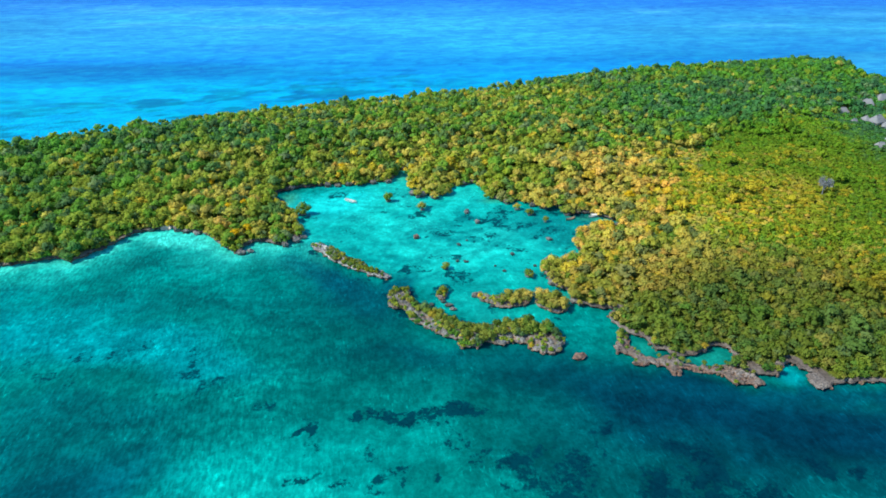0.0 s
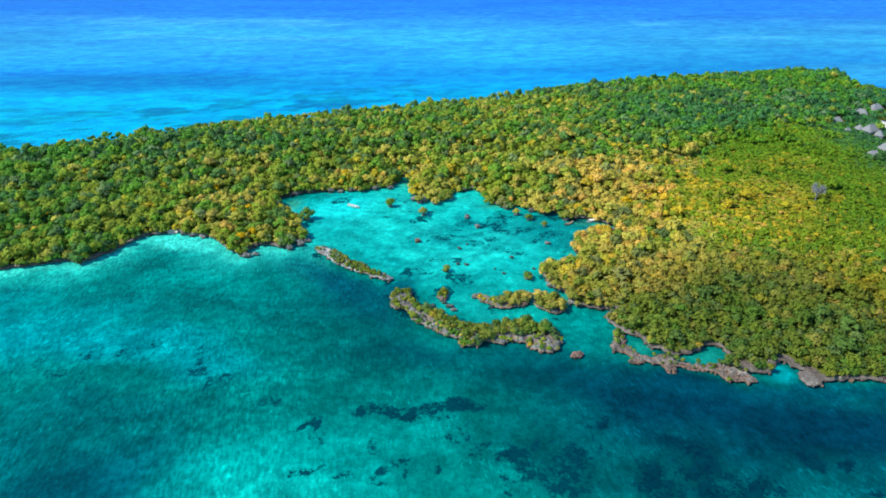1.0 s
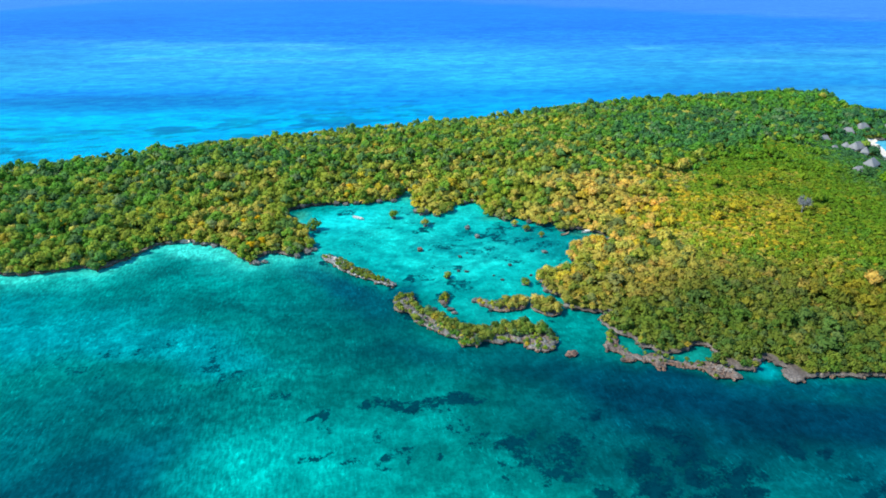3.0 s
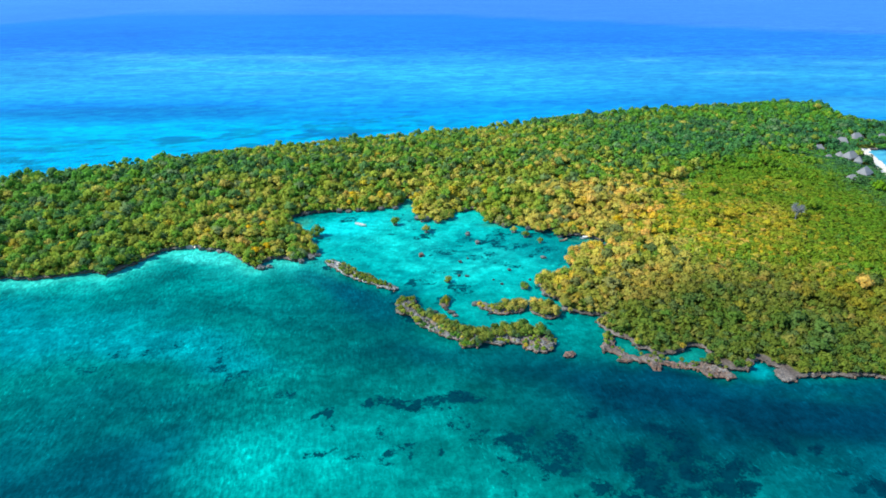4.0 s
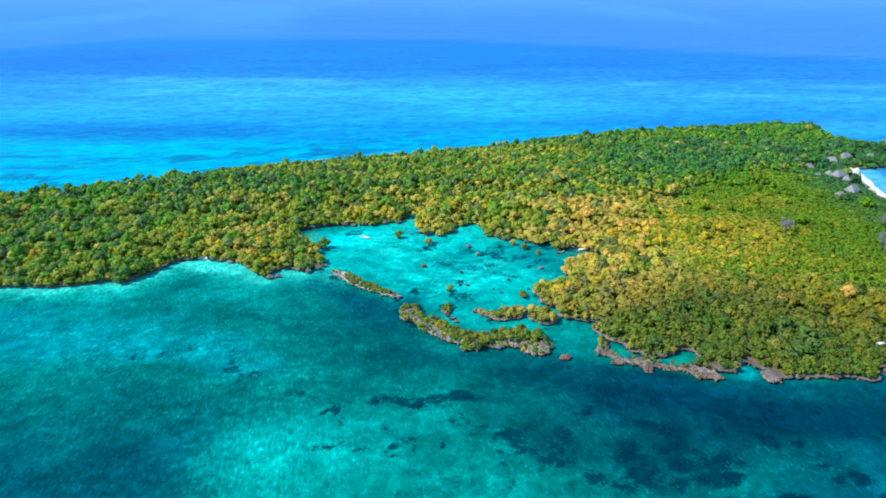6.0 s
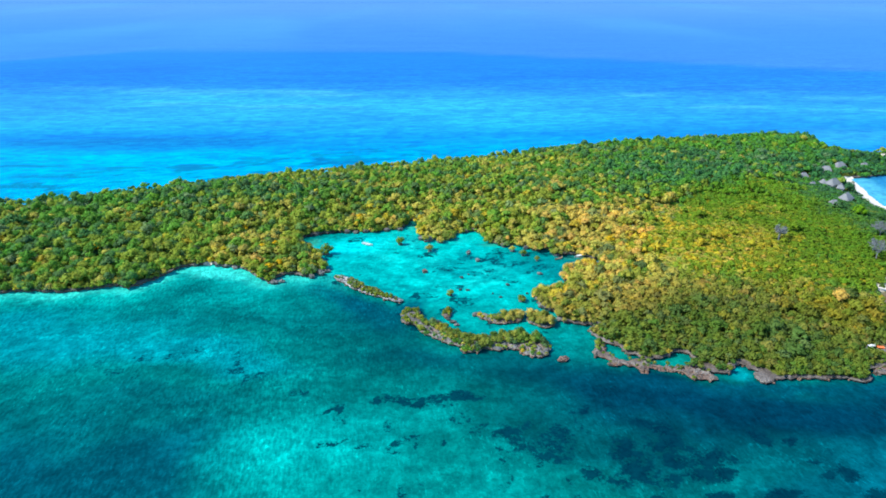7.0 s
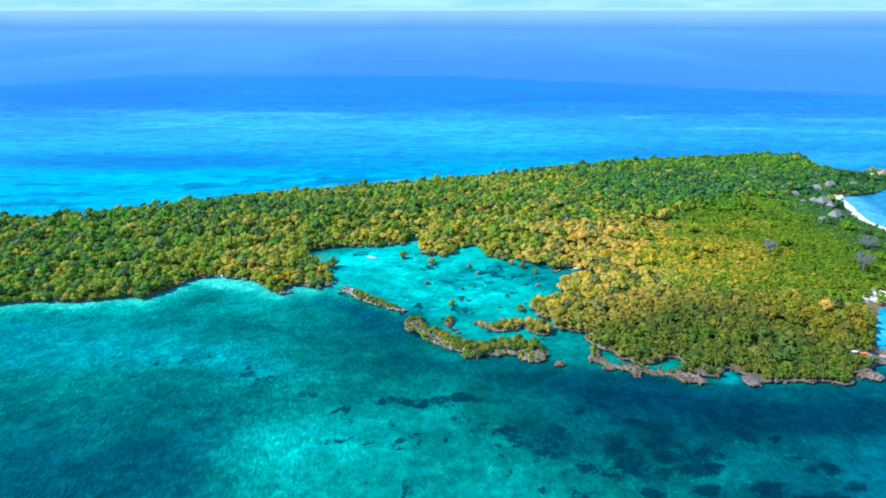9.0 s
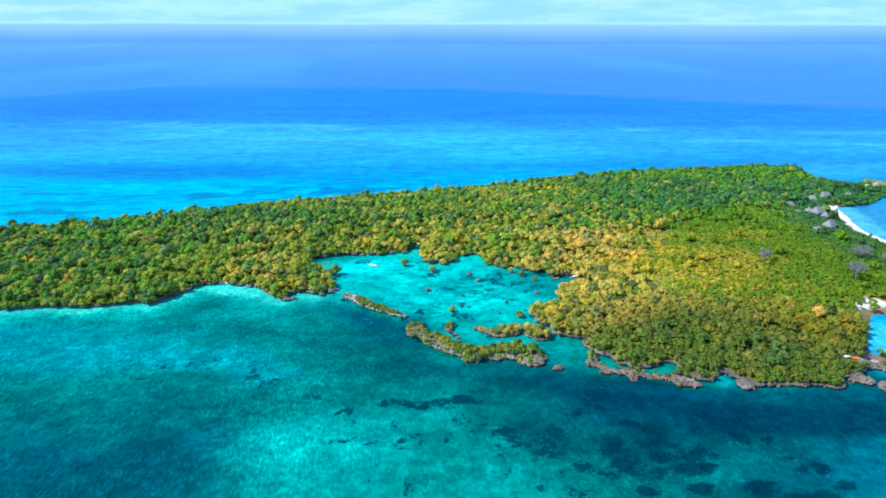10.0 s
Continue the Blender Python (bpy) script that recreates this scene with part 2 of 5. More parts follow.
    weed = k.calc("ADD", grown, k.calc("MULTIPLY", k.calc("SUBTRACT", rag, 0.5), k.ramp(grown, 0.05, 0.40, 0.0, 1.3)))
    col = k.mix(k.ramp(weed, 0.20, 0.70, 0.0, 0.93), col, k.mix(mott, (0.0, 0.010, 0.023), (0.0, 0.026, 0.040)))
    k.bump(k.noise(0.55, 4.0, 0.6, flat), 0.35, 0.25)
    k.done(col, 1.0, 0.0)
    gloss = k.tree.nodes.new("ShaderNodeBsdfGlossy")
    gloss.inputs["Roughness"].default_value = 0.22
    gloss.inputs["Color"].default_value = (0.45, 0.88, 1.0, 1)
    k.tree.links.new(k.bsdf.inputs["Normal"].links[0].from_socket, gloss.inputs["Normal"])
    both = k.tree.nodes.new("ShaderNodeMixShader")
    # far out the reflecting share varies in broad patches, standing in for the sheen of clouds
    cloud_sheen = k.ramp(k.noise(1.0, 2.0, 0.5, k.node("ShaderNodeVectorMath", 0, {"operation": "MULTIPLY"}, _0=flat, _1=(0.0016, 0.00035, 0))), 0.46, 0.66, 0.30, 0.50)
    out_there = k.ramp(k.node("ShaderNodeSeparateXYZ", 1, Vector=flat), 900.0, 2200.0)
    share = k.node("ShaderNodeMix", 0, {"data_type": "FLOAT"}, _0=out_there, _2=0.30, _3=cloud_sheen)
    k.put(both.inputs[0], k.calc("MULTIPLY", k.node("ShaderNodeFresnel", 0, {}, IOR=1.33), share))
    k.tree.links.new(k.bsdf.outputs[0], both.inputs[1])
    k.tree.links.new(gloss.outputs[0], both.inputs[2])
    k.tree.links.new(both.outputs[0], k.tree.nodes["Material Output"].inputs[0])
    return k.mat


def plain(name, a, b, scale=1.5, rough=0.8, bump=0.4, spec=0.3):
    k = Nodes(name)
    k.bump(k.noise(scale * 3, 4.0), bump, 0.1)
    return k.done(k.mix(k.noise(scale, 5.0), a, b), rough, spec)


LEAF = foliage("leaves")
LEAF_WOOD = woodland_foliage()
ROCK, GROUND, WATER = rock_material(), ground_material(), water_material()
# darker towards the waterline than at the top
ROCK_DARK = rock_material("dark_foot_rock", (0.045, 0.064, 0.067), 1.0, ((0.112, 0.116, 0.108), (0.235, 0.236, 0.222)), (0.45, 1.05))
ROCK_SUNK = rock_material("sunken_weedy_rock", (0.012, 0.040, 0.046), 1.0, ((0.018, 0.050, 0.055), (0.050, 0.090, 0.094)), (0.4, 0.9))
ROCK_PALE = rock_material("bleached_rock", (0.30, 0.27, 0.24), 1.7)
ROCK_GREY = rock_material("grey_coral_rock", (0.205, 0.140, 0.098), 1.3, ((0.110, 0.110, 0.102), (0.215, 0.220, 0.210)), (1.3, 2.15))
ROCK_BAR = rock_material("pale_bar_rock", (0.20, 0.150, 0.120), 1.5, ((0.150, 0.150, 0.145), (0.300, 0.308, 0.300)), (0.6, 1.2))
ROCK_RED = rock_material("red_coral_rock", (0.23, 0.115, 0.080), 1.1, ((0.20, 0.115, 0.085), (0.28, 0.18, 0.14)))
BARK = plain("bark", (0.09, 0.075, 0.06), (0.19, 0.17, 0.15), 2.0)
BARE_BARK = plain("dead_bark", (0.125, 0.135, 0.142), (0.225, 0.240, 0.250), 2.0)
THATCH = plain("grey_thatch", (0.115, 0.122, 0.126), (0.240, 0.246, 0.250), 1.2, 0.95, 0.8)
THATCH_BROWN = plain("brown_thatch", (0.200, 0.140, 0.090), (0.350, 0.255, 0.170), 1.2, 0.95, 0.8)
LIME_WALL = plain("limewash", (0.55, 0.50, 0.42), (0.74, 0.70, 0.62), 0.8)
BOAT_WHITE = plain("boat_paint", (0.36, 0.41, 0.40), (0.52, 0.58, 0.57), 1.0, 0.45, 0.1)
BOAT_WOOD = plain("boat_wood", (0.20, 0.13, 0.07), (0.36, 0.26, 0.16), 2.0, 0.7)
BOAT_INSIDE = plain("boat_inside", (0.24, 0.21, 0.17), (0.38, 0.35, 0.30), 2.0, 0.7)
BOAT_PALE = plain("boat_lining", (0.34, 0.35, 0.34), (0.50, 0.52, 0.50), 2.0, 0.6)
CANVAS_RED = plain("red_canvas", (0.60, 0.10, 0.03), (0.75, 0.20, 0.06), 1.0, 0.8)
CANVAS_WHITE = plain("white_canvas", (0.48, 0.49, 0.47), (0.62, 0.63, 0.61), 1.0, 0.8)


# ---- building blocks ----
def mesh_from(name, verts, faces, material, smooth=True):
    me = bpy.data.meshes.new(name)
    me.from_pydata([tuple(v) for v in verts], [], [tuple(f) for f in faces])
    me.materials.append(material)
    if smooth:
        me.shade_smooth()
    me.update()
    return me


def part(name, me, parent, label=""):
    ob = new(name, me)
    ob.parent = parent
    return tagged(ob, label)


def give(me, name, values):
    me.attributes.new(name, "FLOAT", "POINT").data.foreach_set("value", np.asarray(values, np.float32))


def outline(points, spacing=1.0, rough=0.7, seed=0):
    """A closed, smooth line through the turning points, evenly divided, with a ragged edge."""
    p = np.array(points, float)
    a, b, c, d = np.roll(p, 1, 0), p, np.roll(p, -1, 0), np.roll(p, -2, 0)
    u = np.linspace(0, 1, 24, endpoint=False)[:, None, None]
    fine = 0.5 * (2 * b + (c - a) * u + (2 * a - 5 * b + 4 * c - d) * u**2 + (3 * b - a - 3 * c + d) * u**3)
    fine = fine.transpose(1, 0, 2).reshape(-1, 2)
    fine = np.vstack([fine, fine[:1]])
    run = np.r_[0, np.cumsum(np.linalg.norm(np.diff(fine, axis=0), axis=1))]
    count = max(12, int(run[-1] / spacing))
    at = np.linspace(0, run[-1], count, endpoint=False)
    line = np.stack([np.interp(at, run, fine[:, n]) for n in (0, 1)], 1)
    out = outward(line)
    wob = (fractal(line[:, 0], line[:, 1], 6.0, seed, 4) - 0.5) * 2.6
    fine = (fractal(line[:, 0], line[:, 1], 1.5, seed + 50, 2) - 0.5) * 2.8
    return line + out * ((wob * 1.3 + fine * 0.9) * rough)[:, None]


def outward(line):
    t = np.roll(line, -1, 0) - np.roll(line, 1, 0)
    n = np.stack([t[:, 1], -t[:, 0]], 1)
    n /= np.linalg.norm(n, axis=1, keepdims=True) + 1e-9
    x, y = line.T
    area = (x * np.roll(y, -1) - np.roll(x, -1) * y).sum()
    return n if area > 0 else -n


def inside(line, x, y):
    x, y = np.asarray(x, float), np.asarray(y, float)
    hit = np.zeros(x.shape, bool)
    for (x0, y0), (x1, y1) in zip(line, np.roll(line, -1, 0)):
        if y0 != y1:
            cross = (y0 > y) != (y1 > y)
            hit ^= cross & (x < (x1 - x0) * (y - y0) / (y1 - y0) + x0)
    return hit


def off_line(line, x, y):
    """Distance of places from a line's turning points."""
    out = np.empty(len(x))
    for n in range(0, len(x), 4000):
        dx = np.asarray(x[n:n + 4000])[:, None] - line[None, :, 0]
        dy = np.asarray(y[n:n + 4000])[:, None] - line[None, :, 1]
        out[n:n + 4000] = np.sqrt((dx * dx + dy * dy).min(1))
    return out


BEACHES = ((297.5, 344, 8), (296, 353, 8), (295, 362, 8), (295, 371, 8), (296.5, 381, 8), (299, 391, 8), (301.5, 402, 8), (304, 413, 8), (306, 423, 7), (308, 431, 5), (-124.5, 270.4, 2.2), (368, 503, 8), (380, 500, 8), (390, 495, 7), (372, 493, 6), (216, 242, 4.2), (224, 246, 5.5))
MUD = ((201, 213, 2.6), (196.5, 205, 2.2), (192, 198, 2.4), (189, 191, 3.2), (187, 184, 6), (194, 182, 6), (206, 221, 5), (212, 230, 6), (222, 236, 6))


BARE_ROCK = ((121, 165, 6), (117, 172.5, 4.5), (103, 169.5, 3), (113, 168, 4))


def spread(places, x, y):
    v = np.zeros(len(x))
    for cx, cy, r in places:
        v = np.maximum(v, step(1.3, 0.75, np.hypot(x - cx, y - cy) / r))
    return v


def land(name, line, material, rim=1.5, rise=2.0, grid=5.0, seed=0, bumpy=0.3):
    """Low coral land with a lipped, undercut edge and an uneven top."""
    from mathutils.geometry import delaunay_2d_cdt
    n = len(line)
    lo, hi = line.min(0), line.max(0)
    gx, gy = np.meshgrid(np.arange(lo[0], hi[0], grid), np.arange(lo[1], hi[1], grid))
    gx, gy = gx.ravel(), gy.ravel()
    gx = gx + (wave(gx, gy, grid * 0.7, seed + 5) - 0.5) * grid * 0.7
    gy = gy + (wave(gx, gy, grid * 0.7, seed + 6) - 0.5) * grid * 0.7
    inner = line - outward(line) * 0.45
    keep = inside(line, gx, gy)
    gx, gy = gx[keep], gy[keep]
    d = off_line(line, gx, gy)
    keep = d > max(0.55, grid * 0.35)
    gx, gy = gx[keep], gy[keep]
    rows = []
    for back in (1.25, 2.2, 3.3):
        pick = line[::2] - outward(line)[::2] * back
        pick = pick + (np.stack([wave(pick[:, 0], pick[:, 1], 0.9, seed + 61), wave(pick[:, 0], pick[:, 1], 0.9, seed + 62)], 1) - 0.5) * 0.7
        good = inside(line, pick[:, 0], pick[:, 1])
        pick = pick[good]
        rows.append(pick[off_line(line, pick[:, 0], pick[:, 1]) > 0.8])
    plan = np.vstack([inner, np.stack([gx, gy], 1)] + (rows if grid > 2 else []))
    edges = [(i, (i + 1) % n) for i in range(n)]
    vs, _, fs, ov, _, _ = delaunay_2d_cdt([Vector(p) for p in plan], edges, [], 1, 1e-4)
    vs = np.array([tuple(v) for v in vs])
    where = {}
    for i, old in enumerate(ov):
        for o in old:
            where[o] = i
    x, y = vs.T
    d = off_line(line, x, y)
    soft = np.maximum(spread(BEACHES, x, y), spread(MUD, x, y))
    z = rim + (fractal(x, y, 1.5, seed, 2) - 0.5) * 3.0 * bumpy + (wave(x, y, 5.0, seed + 2) - 0.5) * 1.4 * bumpy + rise * step(2, 45, d) * (0.6 + 0.8 * fractal(x, y, 60.0, seed + 3))
    z = z * (1 - soft) + soft * (0.12 + 0.05 * d)
    verts = [(a, b, c) for (a, b), c in zip(vs, z)]
    faces = [tuple(f) for f in fs]
    # the edge, from the top down: lip, notch, foot
    out = outward(line)
    sx, sy = line.T
    s_soft = np.maximum(spread(BEACHES, sx, sy), spread(MUD, sx, sy))
    jag = fractal(sx, sy, 1.6, seed + 9, 2)
    rings = []
    for shift, height in ((0.22, 0.74), (-0.30, 0.50), (-0.75, 0.10), (-0.85, -1.0)):
        off = shift + (jag - 0.5) * 1.3
        hard = height * rim
        zz = hard * (1 - s_soft) + s_soft * (0.05 if height > 0 else -0.6)
        oo = off * (1 - s_soft) + s_soft * (0.4 if height > 0 else 3.0)
        start = len(verts)
        verts += [(a + u * o, b + v * o, c) for a, b, u, v, o, c in zip(sx, sy, out[:, 0], out[:, 1], oo, zz)]
        rings.append(list(range(start, start + n)))
    rings.insert(0, [where[i] for i in range(n)])
    for up, down in zip(rings, rings[1:]):
        for i in range(n):
            j = (i + 1) % n
            faces.append((up[i], down[i], down[j], up[j]))
    me = mesh_from(name, verts, faces, material, False)
    vx, vy = np.array(verts)[:, 0], np.array(verts)[:, 1]
    dd = np.r_[d, np.zeros(len(verts) - len(d))]
    give(me, "inland", dd * (1 - spread(BARE_ROCK, vx, vy)))
    give(me, "sand", spread(BEACHES, vx, vy))
    give(me, "mud", spread(MUD, vx, vy))
    bm = bmesh.new()
    bm.from_mesh(me)
    bmesh.ops.recalc_face_normals(bm, faces=bm.faces)
    bm.to_mesh(me)
    bm.free()
    return me


# ---- the plan, in metres ----
SHORE_WEST = [(-470, 255), (-420, 226), (-330, 222), (-262, 229), (-226, 234), (-203, 238), (-186, 237), (-172, 241), (-161, 245), (-154.5, 241.5), (-149.5, 247), (-143, 256.5), (-137.5, 267),
    (-129.5, 270.5), (-120, 270.5), (-109.5, 267), (-102, 263), (-93.5, 254), (-86, 248.5), (-84.5, 254), (-79.5, 258.5), (-73, 257), (-68, 255), (-64, 260.5), (-61, 263.5)]
SHORE_LAGOON = [(-67.5, 281), (-76.5, 293.5), (-83, 305), (-80, 312), (-72, 316), (-53, 321.5), (-44, 320.5), (-32, 323), (-25, 326), (-23, 332.5), (-20, 340), (-16, 333), (-13, 316.5), (-4.5, 307.5),
    (4, 307.5), (7, 316), (15, 321), (21, 319), (24.5, 312), (28, 302), (34.5, 297.5), (39.5, 300), (47.5, 294.5), (52, 290), (57.5, 294.5), (61, 286), (72.5, 284), (81, 280), (86, 275),
    (73, 268.5), (65.5, 263), (60, 251.5), (62.5, 244.5), (53, 239.5), (45.5, 237), (43.5, 230), (46, 222), (51, 216), (52.5, 209)]
SHORE_SOUTH = [(56.5, 206.5), (60.5, 205.5), (67.5, 205), (63.5, 201), (63, 197.5), (65, 194), (67.5, 192), (70, 188.5), (73, 186), (74.5, 181.5), (78, 180), (81, 177.5), (89, 178), (92.5, 181),
    (97.5, 182.5), (99.5, 180.5), (99, 176.5), (97, 173), (100.5, 169.5), (105.5, 168), (110, 167), (113.5, 172), (116.5, 173.5), (119.5, 170.5), (123, 168), (120, 167), (118, 164), (119, 161.5),
    (123, 160.5), (126, 163), (130.5, 163.5), (138.5, 163), (149, 163.5), (157.5, 161.5), (161.5, 164), (165.5, 169.5), (174, 174), (180.5, 177.5), (187, 176), (195, 177.5), (199, 184), (194, 189), (189, 193), (191, 198)]
SHORE_EAST = [(200, 212.5), (212.5, 230), (223.5, 235.5), (250, 245), (285, 268), (312, 300), (312, 325), (303, 336), (298, 344.5), (296, 356), (294, 369), (298, 390.5), (306, 420), (309, 433), (318, 437), (327, 438.5), (345, 449),
    (363.5, 466), (388, 476), (408, 490), (402, 506), (385, 515), (364, 514), (350, 519), (341, 530), (345, 552), (346, 570)]
SHORE_NORTH = [(328, 573), (312, 575), (282, 570), (252, 564), (222, 556), (194, 550), (165, 543), (136, 533), (109, 525), (81, 511), (55, 495), (29, 487), (5, 478), (-18, 470), (-41, 462), (-69, 456),
    (-103, 441), (-128, 432), (-152, 424), (-186, 410), (-203, 399), (-237, 384), (-270, 370), (-306, 362), (-360, 345), (-420, 325), (-465, 290)]
LEDGE = [(60.5, 180), (62.5, 179), (65, 177), (65, 173), (67.5, 172), (70.5, 173), (73.5, 171), (76.5, 168), (79, 168), (82, 171), (86, 169.5), (89, 168), (92.5, 166.5), (94.5, 163.5), (98.5, 162.5),
    (103.5, 163), (104.5, 165), (101.5, 169), (97, 173), (92, 172.5), (85, 172.5), (81.5, 175), (79.5, 177.5), (75, 178), (72.5, 177.5), (68, 180.5), (67.5, 185), (67.5, 190), (65.5, 192), (62.5, 187.5)]
LEDGE_POINT = [(165, 167.5), (168, 167), (170.5, 164.5), (173.5, 164.5), (177, 168), (175, 170.5), (174, 173.5), (170.5, 173)]
LEDGE_END = [(174.5, 163), (177.5, 160), (183, 161), (185, 166), (180, 167), (177, 166)]
BAR = [(-55, 253.5), (-53, 255.5), (-46.5, 252.5), (-39.5, 245), (-31.5, 239), (-26.5, 233.5), (-21.5, 231.5), (-19, 228.5), (-19.5, 226), (-24.5, 227.5), (-30.5, 231.5), (-38, 236), (-45, 242), (-51, 249)]
LONG_ISLET = [(-19, 209), (-18, 215), (-16, 218.5), (-11.5, 218.5), (-10, 213), (-8, 209), (-3, 205), (3.5, 200.5), (8.5, 196.5), (15.5, 194), (22, 195), (28, 196), (34.5, 196), (38, 194), (43, 190), (44, 186),
    (43, 181), (38.5, 178.5), (34, 179.5), (30.5, 183), (26, 184.5), (23, 183), (17, 184.5), (14, 182.5), (8, 182.5), (7.5, 186.5), (2.5, 188.5), (-3.5, 193), (-10, 198), (-11.5, 203), (-17.5, 206.5)]
MID_ISLET = [(15, 214.5), (17, 216.5), (21, 213.5), (25.5, 215), (29, 215.5), (35.5, 214.5), (36, 212.5), (33.5, 208.5), (28, 206.5), (23.5, 206), (19.5, 209), (16, 212)]
EAST_ISLET = [(37.5, 211.5), (39.5, 214), (46, 214), (49, 210.5), (49, 205), (45, 202), (41, 203.5), (37.5, 207.5)]
TOOTH_ISLET = [(-0.5, 213.5), (1.5, 218.5), (3.5, 219), (4, 214.5), (2.5, 211.5)]

ISLAND = outline(SHORE_WEST + SHORE_LAGOON + SHORE_SOUTH + SHORE_EAST + SHORE_NORTH, 0.8, 0.85, 1)
def inset(line, by):
    return line - outward(line) * by


ISLETS = [
    ("coral_ledge", inset(outline(LEDGE, 0.4, 0.70, 2), 0.75) + np.array((0, -0.6)), "bare grey-pink coral rock ledge with undercut edge", "rock ledge", 1.25),
    ("coral_ledge", inset(outline(LEDGE_POINT, 0.4, 0.57, 3), 0.45), "pale grey coral rock spur beside the shore", "rock ledge", 1.25),
    ("coral_ledge", inset(outline(LEDGE_END, 0.4, 0.52, 4), 0.35), "small brown coral rock shelf in shallow water", "rock ledge", 1.2),
    ("coral_bar", inset(outline(BAR, 0.4, 0.52, 5), 0.35), "long narrow grey coral bar with low scrub on its back", "rock bar", 1.4),
    ("coral_islet", inset(outline(LONG_ISLET, 0.4, 0.62, 6), 0.35), "long low coral islet fringed with mangrove trees", "islet", 1.5),
    ("coral_islet", inset(outline(MID_ISLET, 0.4, 0.52, 7), 0.35), "small coral islet with golden mangroves and dark rocks", "islet", 1.2),
    ("coral_islet", inset(outline(EAST_ISLET, 0.4, 0.52, 8), 0.35), "round coral islet under golden-green mangroves", "islet", 1.2),
    ("coral_islet", inset(outline(TOOTH_ISLET, 0.4, 0.42, 9), 0.35), "tiny dark coral islet with a tuft of scrub", "islet", 1.2),
]

# ---- sea ----
def stretched(lo, hi, fine, limit, growth=1.09):
    up, gap = [hi], fine
    while up[-1] < limit:
        gap *= growth
        up.append(up[-1] + gap)
    down, gap = [lo], fine
    while down[-1] > -limit:
        gap *= growth
        down.append(down[-1] - gap)
    return np.r_[down[::-1], np.arange(lo + fine, hi, fine), up]


def blend(col, amount, rgb):
    return col * (1 - amount[:, None]) + np.array(rgb) * amount[:, None]


def blob(x, y, cx, cy, rx, ry, turn=0.0, soft=0.5):
    c, s = math.cos(radians(turn)), math.sin(radians(turn))
    u, v = ((x - cx) * c + (y - cy) * s) / rx, (-(x - cx) * s + (y - cy) * c) / ry
    return step(1 + soft, 1 - soft, np.hypot(u, v))


def build_sea():
    xs, ys = stretched(-300, 330, 1.8, 4700), stretched(80, 490, 2.1, 4700, 1.07)
    nx, ny = len(xs), len(ys)
    gx, gy = np.meshgrid(xs, ys)
    x, y = gx.ravel(), gy.ravel()
    wx = x + (fractal(x, y, 40, 31) - 0.5) * 34
    wy = y + (fractal(x, y, 40, 47) - 0.5) * 34
    d = np.full(len(x), 99.0)
    close = (x > -330) & (x < 360) & (y > 90) & (y < 370)
    shore = np.vstack([ISLAND] + [i[1] for i in ISLETS])
    d[close] = off_line(shore[::2], x[close], y[close])
    bright, turq, mid, deep = (0.012, 0.36, 0.30), (0.0, 0.200, 0.172), (0.0, 0.104, 0.092), (0.0, 0.021, 0.039)
    blue, azure, steel = (0.0, 0.064, 0.082), (0.0, 0.195, 0.212), (0.0, 0.046, 0.068)
    col = np.tile(np.array(mid), (len(x), 1))
    # deeper ground to the west and east, a shallow sand flat between them
    col = blend(col, 0.9 * step(-50, -80, wx) * step(158, 116, wy), blue)
    col = blend(col, 0.7 * step(70, 120, wx) * step(165, 140, wy), steel)
    col = blend(col, 0.66 * step(-76, -52, wx) * step(48, -6, wx) * step(160, 132, wy), turq)
    outer = ((-190, 192, 70, 26, 0, 0.85, azure), (-104, 180, 38, 10, -8, 0.7, azure), (-46, 168, 13, 5, 0, 0.45, turq), (-40, 108, 24, 14, 0, 0.18, bright), (16, 104, 24, 9, 0, 0.35, turq), (60, 134, 40, 14, 0, 0.58, deep), (-100, 150, 26, 8, 8, 0.35, blue), (-120, 106, 56, 18, 0, 0.35, deep), (12, 172, 45, 14, -8, 0.30, deep), (-35, 195, 30, 12, -20, 0.10, deep), (-80, 205, 36, 7, -6, 0.15, deep), (-60, 243, 15, 8, -35, 0.55, deep))
    inner = ((-30, 216, 22, 12, -35, 0.45, deep), (-8, 190, 20, 10, -35, 0.28, deep), (112, 150, 78, 16, -3, 0.97, deep), (175, 142, 60, 20, 0, 0.55, deep), (67, 117, 18, 10, 0, 0.45, deep), (100, 101, 30, 10, 0, 0.40, deep), (156, 104, 34, 22, 0, 0.85, (0.0, 0.086, 0.118)), (60, 160, 40, 12, -8, 0.55, deep), (52, 190, 9, 14, 0, 0.2, turq), (5, 178, 40, 8, 0, 0.3, deep), (-115, 226, 60, 12, 0, 0.35, turq))
    for cx, cy, rx, ry, turn, amount, rgb in outer + inner:
        col = blend(col, amount * blob(wx, wy, cx, cy, rx, ry, turn, 0.55), rgb)
    col = col * (0.80 + 0.40 * step(0.25, 0.75, fractal(x * 0.7, y, 18, 71, 5)))[:, None]
    col = blend(col, 0.8 * blob(x, y, 114, 168, 5, 5), azure)
    # brightness gains painted into the bed colour, fitted to the camera's view, row by row from the south
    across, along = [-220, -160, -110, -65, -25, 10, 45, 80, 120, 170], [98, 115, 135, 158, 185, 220]
